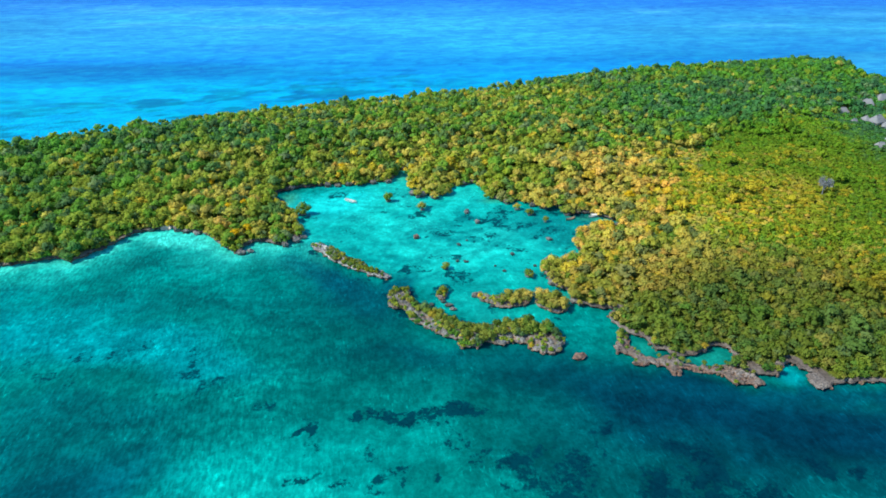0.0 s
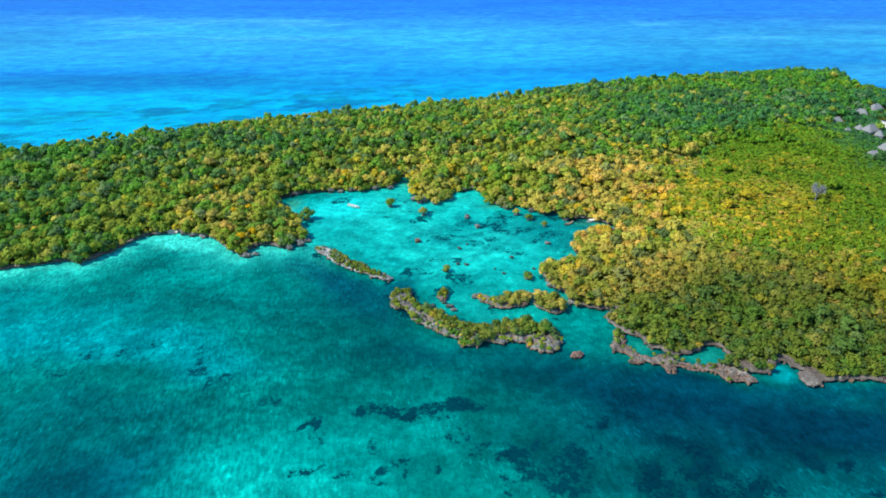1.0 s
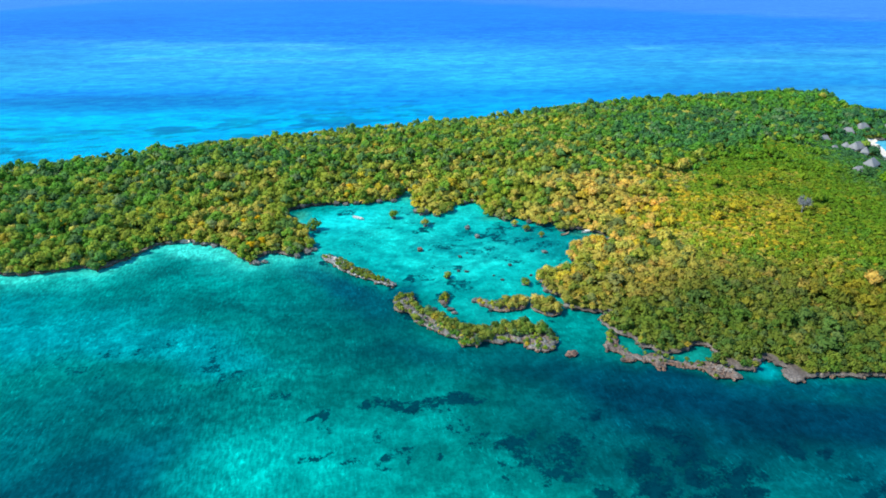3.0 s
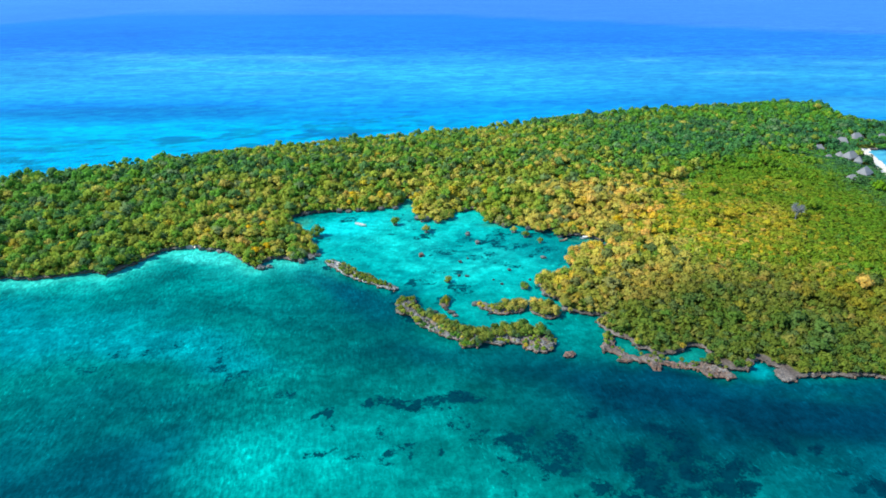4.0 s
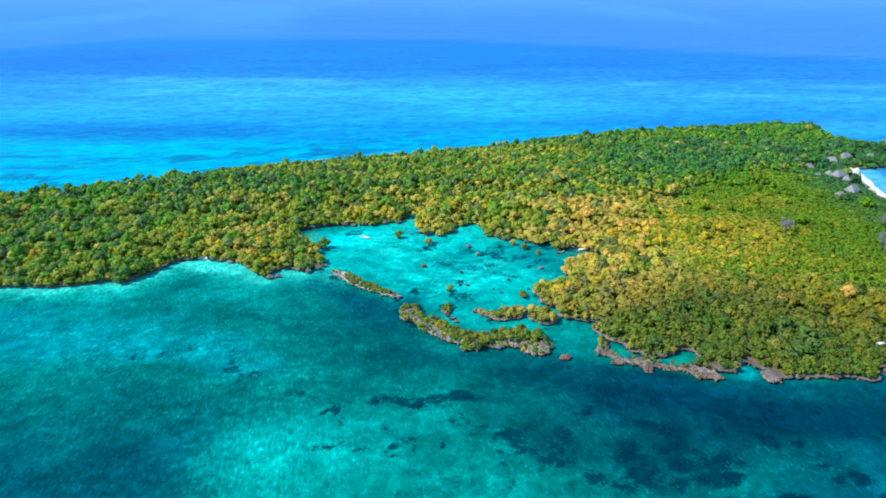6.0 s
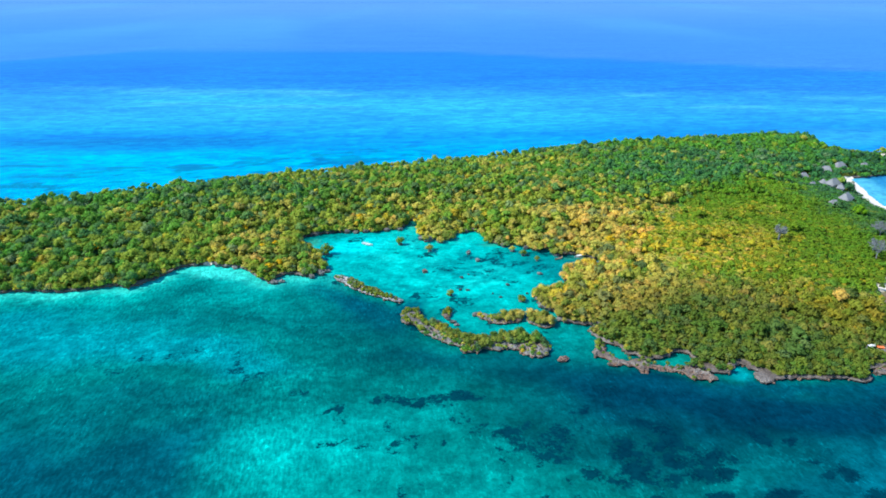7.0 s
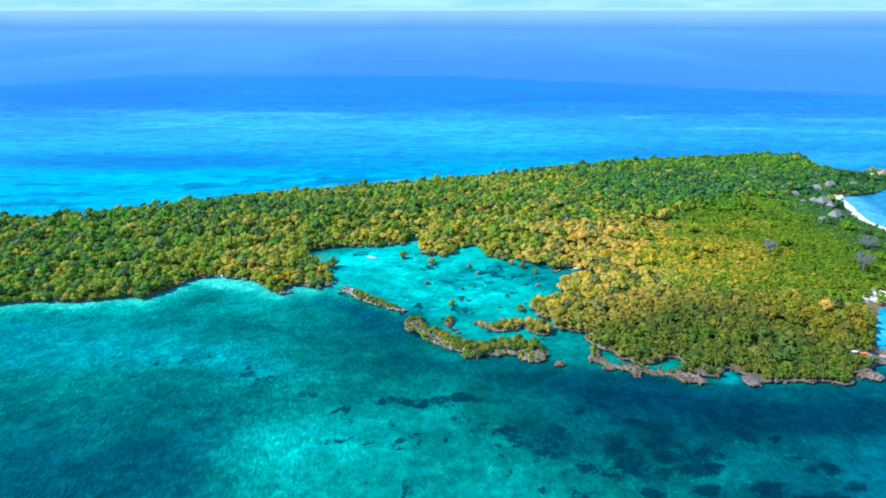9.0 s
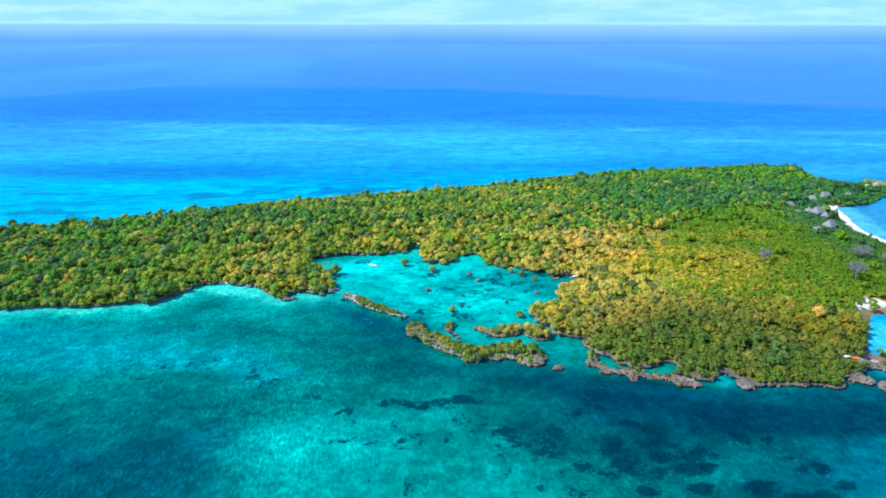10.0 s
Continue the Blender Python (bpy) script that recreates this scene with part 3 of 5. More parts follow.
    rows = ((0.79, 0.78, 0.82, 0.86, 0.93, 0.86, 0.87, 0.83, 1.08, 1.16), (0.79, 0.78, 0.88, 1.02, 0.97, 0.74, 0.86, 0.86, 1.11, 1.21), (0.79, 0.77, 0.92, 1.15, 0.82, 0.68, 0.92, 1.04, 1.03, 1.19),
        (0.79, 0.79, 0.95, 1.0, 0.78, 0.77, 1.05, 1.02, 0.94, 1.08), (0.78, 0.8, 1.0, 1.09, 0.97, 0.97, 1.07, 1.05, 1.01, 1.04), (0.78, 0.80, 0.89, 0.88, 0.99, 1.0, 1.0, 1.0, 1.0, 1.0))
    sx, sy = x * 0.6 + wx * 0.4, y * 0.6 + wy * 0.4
    bed_gain = np.zeros(len(x))
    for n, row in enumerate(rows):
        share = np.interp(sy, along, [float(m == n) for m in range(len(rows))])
        bed_gain = bed_gain + share * np.interp(sx, across, row)
    col = col * bed_gain[:, None]
    # pale ragged patches of sand and coral; the western ones also hold painted caustic light
    qx, qy = x + (fractal(x, y, 7, 181, 4) - 0.5) * 12, y + (fractal(x, y, 7, 193, 4) - 0.5) * 9
    western_pale = ((-52, 167.7, 7, 3.4), (-99, 225.7, 7, 2.4), (-122, 190, 14, 4), (-104, 177, 9, 3.5), (-112, 184, 12, 3), (-90, 182, 8, 2.4), (-78, 178, 6, 2), (-132, 199, 14, 2.6), (-60, 206, 10, 2.4), (-86, 214, 10, 2.2), (-70, 162, 7, 2.2), (-58, 158, 5, 1.6), (-160, 196, 16, 4))
    middle_sand = ((23, 125, 3.6, 1.9), (9, 133, 4, 2.4), (2.5, 111.5, 6, 4.0), (17, 111.6, 4.8, 2.8), (-6, 140, 5, 1.8), (59.5, 103.6, 5.4, 2.6), (70, 103.7, 3.8, 2.1), (92.7, 106.4, 4.6, 2.6), (30, 121, 4, 2.2), (105, 118, 8, 2), (44, 120, 5, 2))
    pale_patch = np.zeros(len(x))
    for cx, cy, rx, ry in western_pale + middle_sand:
        pale_patch = np.maximum(pale_patch, 0.55 * blob(qx, qy, cx, cy, rx * 1.15, ry * 1.25, 0, 0.8))
    # pale sand under the western shore
    west = step(-40, -75, x) * (y < 300)
    col = blend(col, west * step(24, 2, d + (fractal(x, y, 18, 5) - 0.5) * 12) * 0.62, bright)
    col = blend(col, west * step(9, 1, d + (fractal(x, y, 6, 15) - 0.5) * 6) * 0.42, (0.05, 0.44, 0.37))
    # the lagoon
    lag = blob(x, y, 2, 268, 82, 66, -12, 0.22) * (y > 205) * step(-8, 10, (y - 230) + 0.72 * (x + 19))
    lag = np.maximum(lag, blob(x, y, 25, 222, 29, 25, 0, 0.3))
    patch = fractal(wx * 0.55, wy, 26, 91, 5)
    lcol = blend(np.tile(np.array((0.006, 0.300, 0.258)), (len(x), 1)), step(0.50, 0.64, patch) * 0.30, (0.014, 0.355, 0.305))
    lcol = blend(lcol, step(0.48, 0.38, patch) * 0.34, (0.0, 0.150, 0.142))
    lcol = blend(lcol, blob(wx, wy, 62, 272, 27, 24) * 0.62, (0.0, 0.075, 0.085))
    lcol = blend(lcol, blob(wx, wy, -58, 300, 26, 18) * 0.75, (0.006, 0.38, 0.36))
    lcol = blend(lcol, step(0.50, 0.60, fractal(wx * 0.45, wy, 12, 77, 5)) * 0.34, (0.0, 0.130, 0.125))
    lcol = lcol * 1.08
    wisp = step(0.06, 0.01, np.abs(fractal(wx * 0.6, wy + 0.3 * wx, 15, 83, 5) - 0.5)) * step(0.35, 0.5, fractal(x, y, 30, 87, 3))
    lcol = blend(lcol, wisp * 0.55, (0.0, 0.095, 0.100))
    lcol = blend(lcol, blob(x, y, 26, 214, 36, 16, 0, 0.5) * 0.62, (0.0, 0.140, 0.125))
    col = col * (1 - lag[:, None]) + lcol * lag[:, None]
    # the channel between the bar and the long islet, and the drop along the bar's outer side
    for cx, cy, rx, ry, turn, amount in ((-48, 232, 20, 6, -38, 0.6), (-30, 216, 20, 8, -40, 0.55), (-14, 222, 6, 7, -30, 0.75), (-44, 205, 18, 7, -25, 0.12), (142, 159, 44, 4.5, 0, 0.7), (100, 158, 30, 4, -8, 0.6), (70, 164, 18, 4, -14, 0.4), (190, 168, 20, 8, 10, 0.6)):
        col = blend(col, amount * blob(qx, qy, cx, cy, rx, ry, turn, 0.6), (0.0, 0.042, 0.066))
    col = blend(col, 0.75 * blob(qx, qy, -114, 261.5, 17, 5.5, -8, 0.7), (0.04, 0.46, 0.38))
    for cx, cy, rx, ry in ((51, 211, 5, 3), (-20, 334, 4, 9), (70, 281, 9, 3), (31, 300, 8, 3), (-75, 304, 5, 6)):
        col = blend(col, blob(wx * 0.3 + x * 0.7, wy * 0.3 + y * 0.7, cx, cy, rx, ry, 0, 0.6) * 0.45, (0.035, 0.215, 0.115))
    # rock pools behind the ledge
    for cx, cy, rx, ry in ((92, 177, 9, 5), (71, 182, 5, 4)):
        col = blend(col, blob(x, y, cx, cy, rx, ry) * 0.9, (0.004, 0.15, 0.12))
    # open sea beyond the island, in bands: a cyan shelf, a darker blue band, a brighter streaked band, deep water, then
    # water past a long front with haze painted into its colour
    wob = (fractal(x * 0.25, y, 130, 13, 5) - 0.5)
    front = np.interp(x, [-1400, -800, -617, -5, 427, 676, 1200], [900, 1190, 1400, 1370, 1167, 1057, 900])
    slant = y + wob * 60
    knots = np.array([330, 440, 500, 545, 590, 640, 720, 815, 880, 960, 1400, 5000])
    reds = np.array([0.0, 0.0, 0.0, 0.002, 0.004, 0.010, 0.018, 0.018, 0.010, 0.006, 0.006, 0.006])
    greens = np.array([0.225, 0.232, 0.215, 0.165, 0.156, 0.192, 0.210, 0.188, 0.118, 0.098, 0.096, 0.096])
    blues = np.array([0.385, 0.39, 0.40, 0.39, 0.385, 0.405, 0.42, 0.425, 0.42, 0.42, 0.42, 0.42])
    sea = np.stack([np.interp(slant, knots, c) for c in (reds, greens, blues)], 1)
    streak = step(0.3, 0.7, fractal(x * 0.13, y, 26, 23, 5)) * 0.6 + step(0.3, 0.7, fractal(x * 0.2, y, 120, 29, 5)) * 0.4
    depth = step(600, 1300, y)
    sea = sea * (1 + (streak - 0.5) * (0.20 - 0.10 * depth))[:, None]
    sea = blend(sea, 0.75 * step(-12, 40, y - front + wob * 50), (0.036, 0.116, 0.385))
    sea = sea * (1 - 0.16 * np.maximum(step(60, 240, x) * step(560, 620, y) * step(920, 840, y), step(-320, -480, x) * step(600, 680, y) * step(1300, 1000, y)))[:, None]
    sea = blend(sea, 0.55 * blob(x, y, 372, 575, 85, 34, 8, 0.6), (0.030, 0.235, 0.36))
    # a darker stretch of the far sea, strongest in the west
    dark_band = np.maximum(blob(x, y, -270, 548, 190, 30, 2, 0.6), 0.5 * blob(x, y, -40, 580, 130, 18, 4, 0.6))
    sea = sea * (1 - 0.26 * dark_band)[:, None]
    ux, uy = x + (fractal(x * 0.4, y, 30, 151, 4) - 0.5) * 44, y + (fractal(x * 0.4, y, 20, 153, 4) - 0.5) * 26
    reef = np.zeros(len(x))
    for cx, cy, rx, ry, turn in ((-345, 470, 50, 7, 6), (-295, 438, 34, 6, 8), (-255, 462, 30, 5, 0), (-228, 452, 24, 6, 6), (-178, 470, 34, 6, 10), (-140, 486, 30, 6, 10), (-95, 500, 26, 5, 10), (-395, 492, 40, 6, 0), (-50, 520, 30, 5, 10)):
        reef = np.maximum(reef, blob(ux, uy, cx, cy, rx, ry, turn, 0.7))
    reef = reef * step(0.36, 0.60, fractal(x * 0.4, y, 14, 53, 5))
    # coral heads strewn along the shelf behind the island
    behind = y - np.interp(x, [-600, -470, 0, 345, 900], [330, 300, 478, 575, 640])
    heads = step(0.55, 0.66, fractal(x * 0.45 + y * 0.2, y - 0.3 * x, 13, 59, 4)) * step(125, 60, behind) * step(60, -60, x)
    sea = sea * (1 - 0.40 * np.maximum(reef, heads))[:, None]
    # pale wisps stretched along x
    wisp = step(0.60, 0.74, fractal(x * 0.10, y, 17, 37, 5)) * step(0.40, 0.60, fractal(x * 0.6, y, 210, 41, 3)) * step(620, 700, slant) * step(905, 860, slant)
    sea = blend(sea, wisp * 0.55, (0.05, 0.27, 0.50))
    # distance haze painted into the colour, paling towards the backdrop
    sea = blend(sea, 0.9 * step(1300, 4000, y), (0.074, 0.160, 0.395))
    for cx, cy, rx, ry, turn in ((140, 868, 75, 3.5, -2), (60, 880, 40, 3, 0), (-300, 826, 120, 4, 2), (-490, 792, 90, 4, 0), (260, 850, 60, 3, -4)):
        sea = blend(sea, 0.5 * blob(x, y + wob * 14, cx, cy, rx, ry, turn, 0.8) * step(0.35, 0.6, fractal(x * 0.15, y, 12, 43, 4)), (0.06, 0.29, 0.52))
    north = step(0, 30, y - np.interp(x, [-600, -470, 0, 345, 360, 900], [330, 300, 420, 470, 420, 380]))
    north = np.maximum(north, step(176, 190, x) * step(170, 180, y))
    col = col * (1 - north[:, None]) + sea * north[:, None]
    col = blend(col, blob(x, y, 330, 400, 42, 70) * north, (0.022, 0.160, 0.29))
    off_beach = np.min([np.hypot(x - bx, y - by) for bx, by, _ in BEACHES[:10]], 0)
    col = blend(col, 0.7 * step(19, 9, off_beach + (fractal(x, y, 9, 57) - 0.5) * 5) * north, (0.075, 0.31, 0.40))
    col = blend(col, blob(x, y, 208, 205, 16, 22) * north, (0.028, 0.300, 0.375))
    # weed beds
    weed = np.zeros(len(x))
    vx, vy = x + (fractal(x, y, 6, 161, 4) - 0.5) * 7, y + (fractal(x, y, 6, 173, 4) - 0.5) * 6
    branch_beds = ((-37.9, 147.8, 1.1, 2.3, 10), (-36, 142, 0.9, 3.6, 0), (-33.6, 138, 1.7, 1.2, 0), (-39.7, 144, 2.5, 1.0, 20), (-42.5, 142, 1.8, 0.8, 20), (-37.9, 126.4, 3, 0.8, 8), (-30.8, 129.3, 0.9, 0.6, 0))
    long_bed = ((-22.2, 150, 2.4, 1.1, 0), (-18, 151.8, 2.8, 1.1, 0), (-13.8, 150.7, 2.6, 1.2, 0), (-8.6, 148.6, 3.2, 1.9, 0), (-2.8, 152, 4.3, 1.3, 6), (0.6, 149.4, 1.8, 2.2, 0), (5.5, 153.8, 3.5, 1.5, 0), (9, 152.6, 5.5, 1.9, -4), (14, 151, 2.2, 1.1, 0))
    sand_beds = ((-10.9, 130, 4.0, 1.5, 0), (-17.3, 133.1, 1.4, 1, 0), (-16, 126.7, 1.2, 0.7, 0), (-7.6, 126.2, 2.4, 1, 0), (1.4, 128, 0.9, 1.7, 0), (-24.8, 124.5, 2.3, 1.4, 0), (-17.9, 122.6, 1.6, 0.9, 0), (-11.7, 102, 1.8, 2.7, 20), (-22.8, 105.9, 0.8, 1.1, 0))
    middle_beds = ((12.6, 136, 2.0, 1.4, 0), (21.7, 131.9, 3, 1.3, 0), (15.3, 130, 4.8, 1.1, 0), (9.3, 133, 1.7, 1.7, 0), (30, 136, 1.8, 0.9, 0), (39.2, 109.7, 2.1, 1.5, 0), (41.3, 101.4, 3.1, 2.1, -10), (30.8, 102.2, 2.2, 1, 0), (47.8, 111.7, 4.2, 2.1, -25), (52.6, 108.4, 3.4, 1.6, -15), (62.6, 111.8, 3.4, 2.2, 0), (58.7, 114.6, 2.7, 1.4, 0))
    eastern_beds = ((60, 127.7, 2.0, 2.0, 0), (58.3, 124, 2.3, 4.0, 8), (69, 137.6, 3.6, 1.6, -12), (73.6, 134.5, 2.7, 2.3, -30), (74.9, 129.5, 2.2, 2.7, -10), (75, 126.5, 2.3, 1.8, 0), (71.5, 124.2, 2.0, 1.3, 0), (74, 118.8, 2.4, 1.9, 0), (87.7, 122.2, 3.6, 1.6, 0), (84, 119.4, 4.3, 1.9, 10), (92.1, 118.9, 3, 1.2, -10), (79.5, 112.4, 3.8, 2, 0), (85.7, 112, 2.9, 1.7, 0), (64.1, 101, 2.7, 1.4, 0), (81.7, 101, 3.6, 1.6, 0))
    far_beds = ((103.2, 131.6, 2.9, 1.8, -30), (104.6, 129, 2.0, 1.4, -20), (113.3, 127.6, 1.9, 1, 0), (123.5, 113.5, 2.9, 1.4, -25), (124.8, 111.5, 1.9, 1.1, 0), (117.9, 111.8, 1.2, 0.9, 0), (100.7, 104.3, 4, 1.7, 10), (100.5, 100, 4, 1.6, 0), (114.2, 99.5, 6.2, 1.4, 0), (127.2, 103.9, 2.8, 1.1, 0), (116.3, 117.8, 1.2, 0.6, 0), (49.5, 144.6, 3.2, 1.2, 25), (60, 147.8, 1.8, 0.9, 0))
    faint_beds = ((-82.5, 170.5, 4.6, 1.6, 0), (-54.1, 155.8, 2.2, 1.9, 0), (-49.4, 154.5, 1.2, 1.8, 0), (-91, 176.3, 2, 0.6, 0), (-62.4, 161, 2.2, 1.2, 0), (-95, 222, 4, 1.4, 0), (-30, 226, 3, 2, 0))
    lagoon_beds = ((56, 270, 4, 2.2, 10), (63, 266, 4.5, 2.6, -20), (67, 271, 3.5, 1.6, 30), (44, 262, 3, 1.2, 20), (35, 252, 5, 1.0, -10), (-62, 283, 6, 3, 0), (-40, 268, 7, 1.6, -20), (-12, 283, 8, 1.8, 12), (8, 274, 6, 1.5, -20), (20, 262, 8, 1.2, 8), (30, 272, 6, 1.8, -30), (-28, 289, 7, 1.2, 10), (42, 275, 7, 2.2, 20))
    for cx, cy, rx, ry, turn in faint_beds + lagoon_beds:
        weed = np.maximum(weed, 0.50 * blob(vx, vy, cx, cy, rx * 1.3, ry * 1.5, turn, 0.9))
    for cx, cy, rx, ry, turn in sand_beds + middle_beds:
        weed = np.maximum(weed, 0.68 * blob(vx, vy, cx, cy, rx * 1.3, ry * 1.5, turn, 0.9))
    for cx, cy, rx, ry, turn in branch_beds + long_bed:
        weed = np.maximum(weed, 0.84 * blob(vx, vy, cx, cy, rx * 1.3, ry * 1.5, turn, 0.9))
    for cx, cy, rx, ry, turn in eastern_beds + far_beds:
        weed = np.maximum(weed, 0.88 * blob(vx, vy, cx, cy, rx * 1.45, ry * 1.7, turn, 0.9))
    coral = step(0.50, 0.64, fractal(wx, wy, 7, 137, 5)) * 0.42 * blob(x, y, -98, 172, 44, 18, -12, 0.5)
    weed = np.maximum(weed, coral)
    flats = step(0.48, 0.66, fractal(wx, wy, 9, 131, 5)) * 0.50 * np.maximum(blob(x, y, 62, 120, 70, 26, 0, 0.5), 0.8 * blob(x, y, 5, 130, 45, 26, 0, 0.5))
    weed = np.maximum(weed, flats)
    weed = np.maximum(weed, 0.24 * lag * step(0.50, 0.64, fractal(wx * 0.45, wy, 11, 77, 4)))
    weed = np.maximum(weed, 0.46 * lag * step(0.55, 0.66, fractal(x * 0.7, y, 7, 143, 3)) * step(0.42, 0.58, fractal(x, y, 34, 149, 3)))
    weed = np.maximum(weed, 0.60 * step(6.0, 2.0, d) * step(0.50, 0.62, fractal(x, y, 6, 157, 3)) * (x > -60) * (x < 60) * (y > 196) * (y < 262))
    idx = np.arange(nx * ny).reshape(ny, nx)
    quads = np.stack([idx[:-1, :-1], idx[:-1, 1:], idx[1:, 1:], idx[1:, :-1]], -1).reshape(-1, 4)
    me = bpy.data.meshes.new("sea")
    me.vertices.add(len(x))
    me.vertices.foreach_set("co", np.stack([x, y, 0 * x], 1).astype(np.float32).ravel())
    me.loops.add(quads.size)
    me.loops.foreach_set("vertex_index", quads.ravel().astype(np.int32))
    me.polygons.add(len(quads))
    me.polygons.foreach_set("loop_start", np.arange(0, quads.size, 4, dtype=np.int32))
    me.update(calc_edges=True)
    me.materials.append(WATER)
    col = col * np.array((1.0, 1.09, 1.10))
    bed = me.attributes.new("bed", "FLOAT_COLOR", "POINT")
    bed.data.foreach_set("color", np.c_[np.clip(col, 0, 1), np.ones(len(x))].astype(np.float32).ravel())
    give(me, "weed", weed)
    give(me, "pale_patch", pale_patch)
    give(me, "calm", lag)
    tagged(new("water", me), "clear turquoise sea over sand and weed beds", "sea", kind="structure")


build_sea()


def build_distance():
    """An upright glowing backdrop, painted with the last stretch of sea before the horizon and the haze above it."""
    k = Nodes("painted_far_sea")
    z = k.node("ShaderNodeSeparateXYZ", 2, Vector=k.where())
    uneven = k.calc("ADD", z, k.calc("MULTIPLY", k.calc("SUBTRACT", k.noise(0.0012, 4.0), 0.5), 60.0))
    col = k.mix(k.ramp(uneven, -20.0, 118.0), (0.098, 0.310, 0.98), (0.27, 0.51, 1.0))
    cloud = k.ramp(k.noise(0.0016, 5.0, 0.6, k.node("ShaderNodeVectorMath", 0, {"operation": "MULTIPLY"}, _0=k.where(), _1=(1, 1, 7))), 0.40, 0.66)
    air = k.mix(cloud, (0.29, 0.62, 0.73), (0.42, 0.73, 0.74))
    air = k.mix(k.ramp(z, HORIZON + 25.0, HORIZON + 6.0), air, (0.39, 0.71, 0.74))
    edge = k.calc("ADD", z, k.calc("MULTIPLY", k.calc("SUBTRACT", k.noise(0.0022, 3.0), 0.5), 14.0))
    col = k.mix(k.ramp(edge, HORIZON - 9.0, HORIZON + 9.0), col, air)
    # the sheet glows by itself with the painted sea, haze and sky
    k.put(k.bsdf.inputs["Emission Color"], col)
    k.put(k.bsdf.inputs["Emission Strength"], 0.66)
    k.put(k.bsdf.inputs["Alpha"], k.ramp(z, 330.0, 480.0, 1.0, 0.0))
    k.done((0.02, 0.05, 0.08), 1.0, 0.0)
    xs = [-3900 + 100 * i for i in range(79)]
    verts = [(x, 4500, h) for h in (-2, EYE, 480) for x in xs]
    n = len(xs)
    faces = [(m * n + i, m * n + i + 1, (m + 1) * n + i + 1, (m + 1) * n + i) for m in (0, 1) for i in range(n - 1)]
    tagged(new("backdrop", mesh_from("backdrop", verts, faces, k.mat)), "glowing backdrop painted as hazy blue sea meeting pale sky", "horizon", kind="structure")


build_distance()

# ---- land ----
tagged(new("ground", land("ground", ISLAND, GROUND, 1.5, 2.2, 5.0, 1)), "low coral island floor with scrub, rock rim and beaches", "island", kind="structure")
for kind, line, label, category, rim in ISLETS:
    tagged(new(kind, land(kind, line, ROCK if kind == "coral_ledge" else ROCK_BAR if kind == "coral_bar" else ROCK_GREY, rim, 0.3, 0.6, 11, 0.6)), label, category)


# ---- trees ----
def tree_shape(rng, sprays, flat=0.8, up=0.2):
    """A crown of unit radius: lobes of foliage, each a shaded core with loose sprays of leaves over it. Vertices, triangles, normals."""
    octa = np.array([(1, 0, 0), (-1, 0, 0), (0, 1, 0), (0, -1, 0), (0, 0, 1), (0, 0, -1)], float)
    tris = np.array([(0, 2, 4), (2, 1, 4), (1, 3, 4), (3, 0, 4), (2, 0, 5), (1, 2, 5), (3, 1, 5), (0, 3, 5)])
    count = int(rng.integers(4, 7))
    turn = rng.uniform(0, 6.28)
    lobes = [(np.array((0.12, 0.05, 0.30)), 0.52)]
    for n in range(count):
        a = turn + 2 * math.pi * (n + rng.uniform(-0.3, 0.3)) / count
        out = rng.uniform(0.38, 0.66)
        lobes.append((np.array((out * math.cos(a), out * math.sin(a), rng.uniform(-0.15, 0.25))), rng.uniform(0.28, 0.46)))
    stretch = np.array((rng.uniform(0.85, 1.2), rng.uniform(0.85, 1.1), 1.0))
    vs, fs, ns, base = [], [], [], 0
    share = np.array([r * r for _, r in lobes])
    share = share / share.sum()
    for (c, r), part_of in zip(lobes, share):
        vs.append((octa * rng.uniform(0.78, 0.95, (6, 1)) * r * (1, 1, 0.9) + c) * stretch)
        fs.append(tris + base)
        ns.append(octa * 1.0)
        base += 6
        for _ in range(max(3, int(sprays * part_of))):
            way = rng.normal(size=3)
            way[2] = abs(way[2]) if rng.random() < 0.8 else -0.4 * abs(way[2])
            way /= np.linalg.norm(way)
            n = way + rng.normal(size=3) * 0.5
            n /= np.linalg.norm(n)
            if n @ way < 0.25:
                n = way
            a = np.cross(n, rng.normal(size=3))
            a /= np.linalg.norm(a)
            b = np.cross(n, a)
            size = rng.uniform(0.10, 0.20) * (110 / sprays) ** 0.5
            p = c + way * r * rng.uniform(0.85, 1.15) * (1, 1, flat + 0.1)
            q = rng.uniform(0.6, 1.3, 4)
            vs.append(np.array([p + a * size * q[0], p + b * size * q[1] * 0.8, p - a * size * q[2], p - b * size * q[3] * 0.8]) * stretch)
            fs.append(np.array([(0, 1, 2), (0, 2, 3)]) + base)
            ns.append(np.tile(0.75 * way + 0.25 * n + 0.35 * c + (0, 0, up), (4, 1)))
            base += 4
    n = np.vstack(ns)
    return np.vstack(vs), np.vstack(fs), n / np.linalg.norm(n, axis=1, keepdims=True)


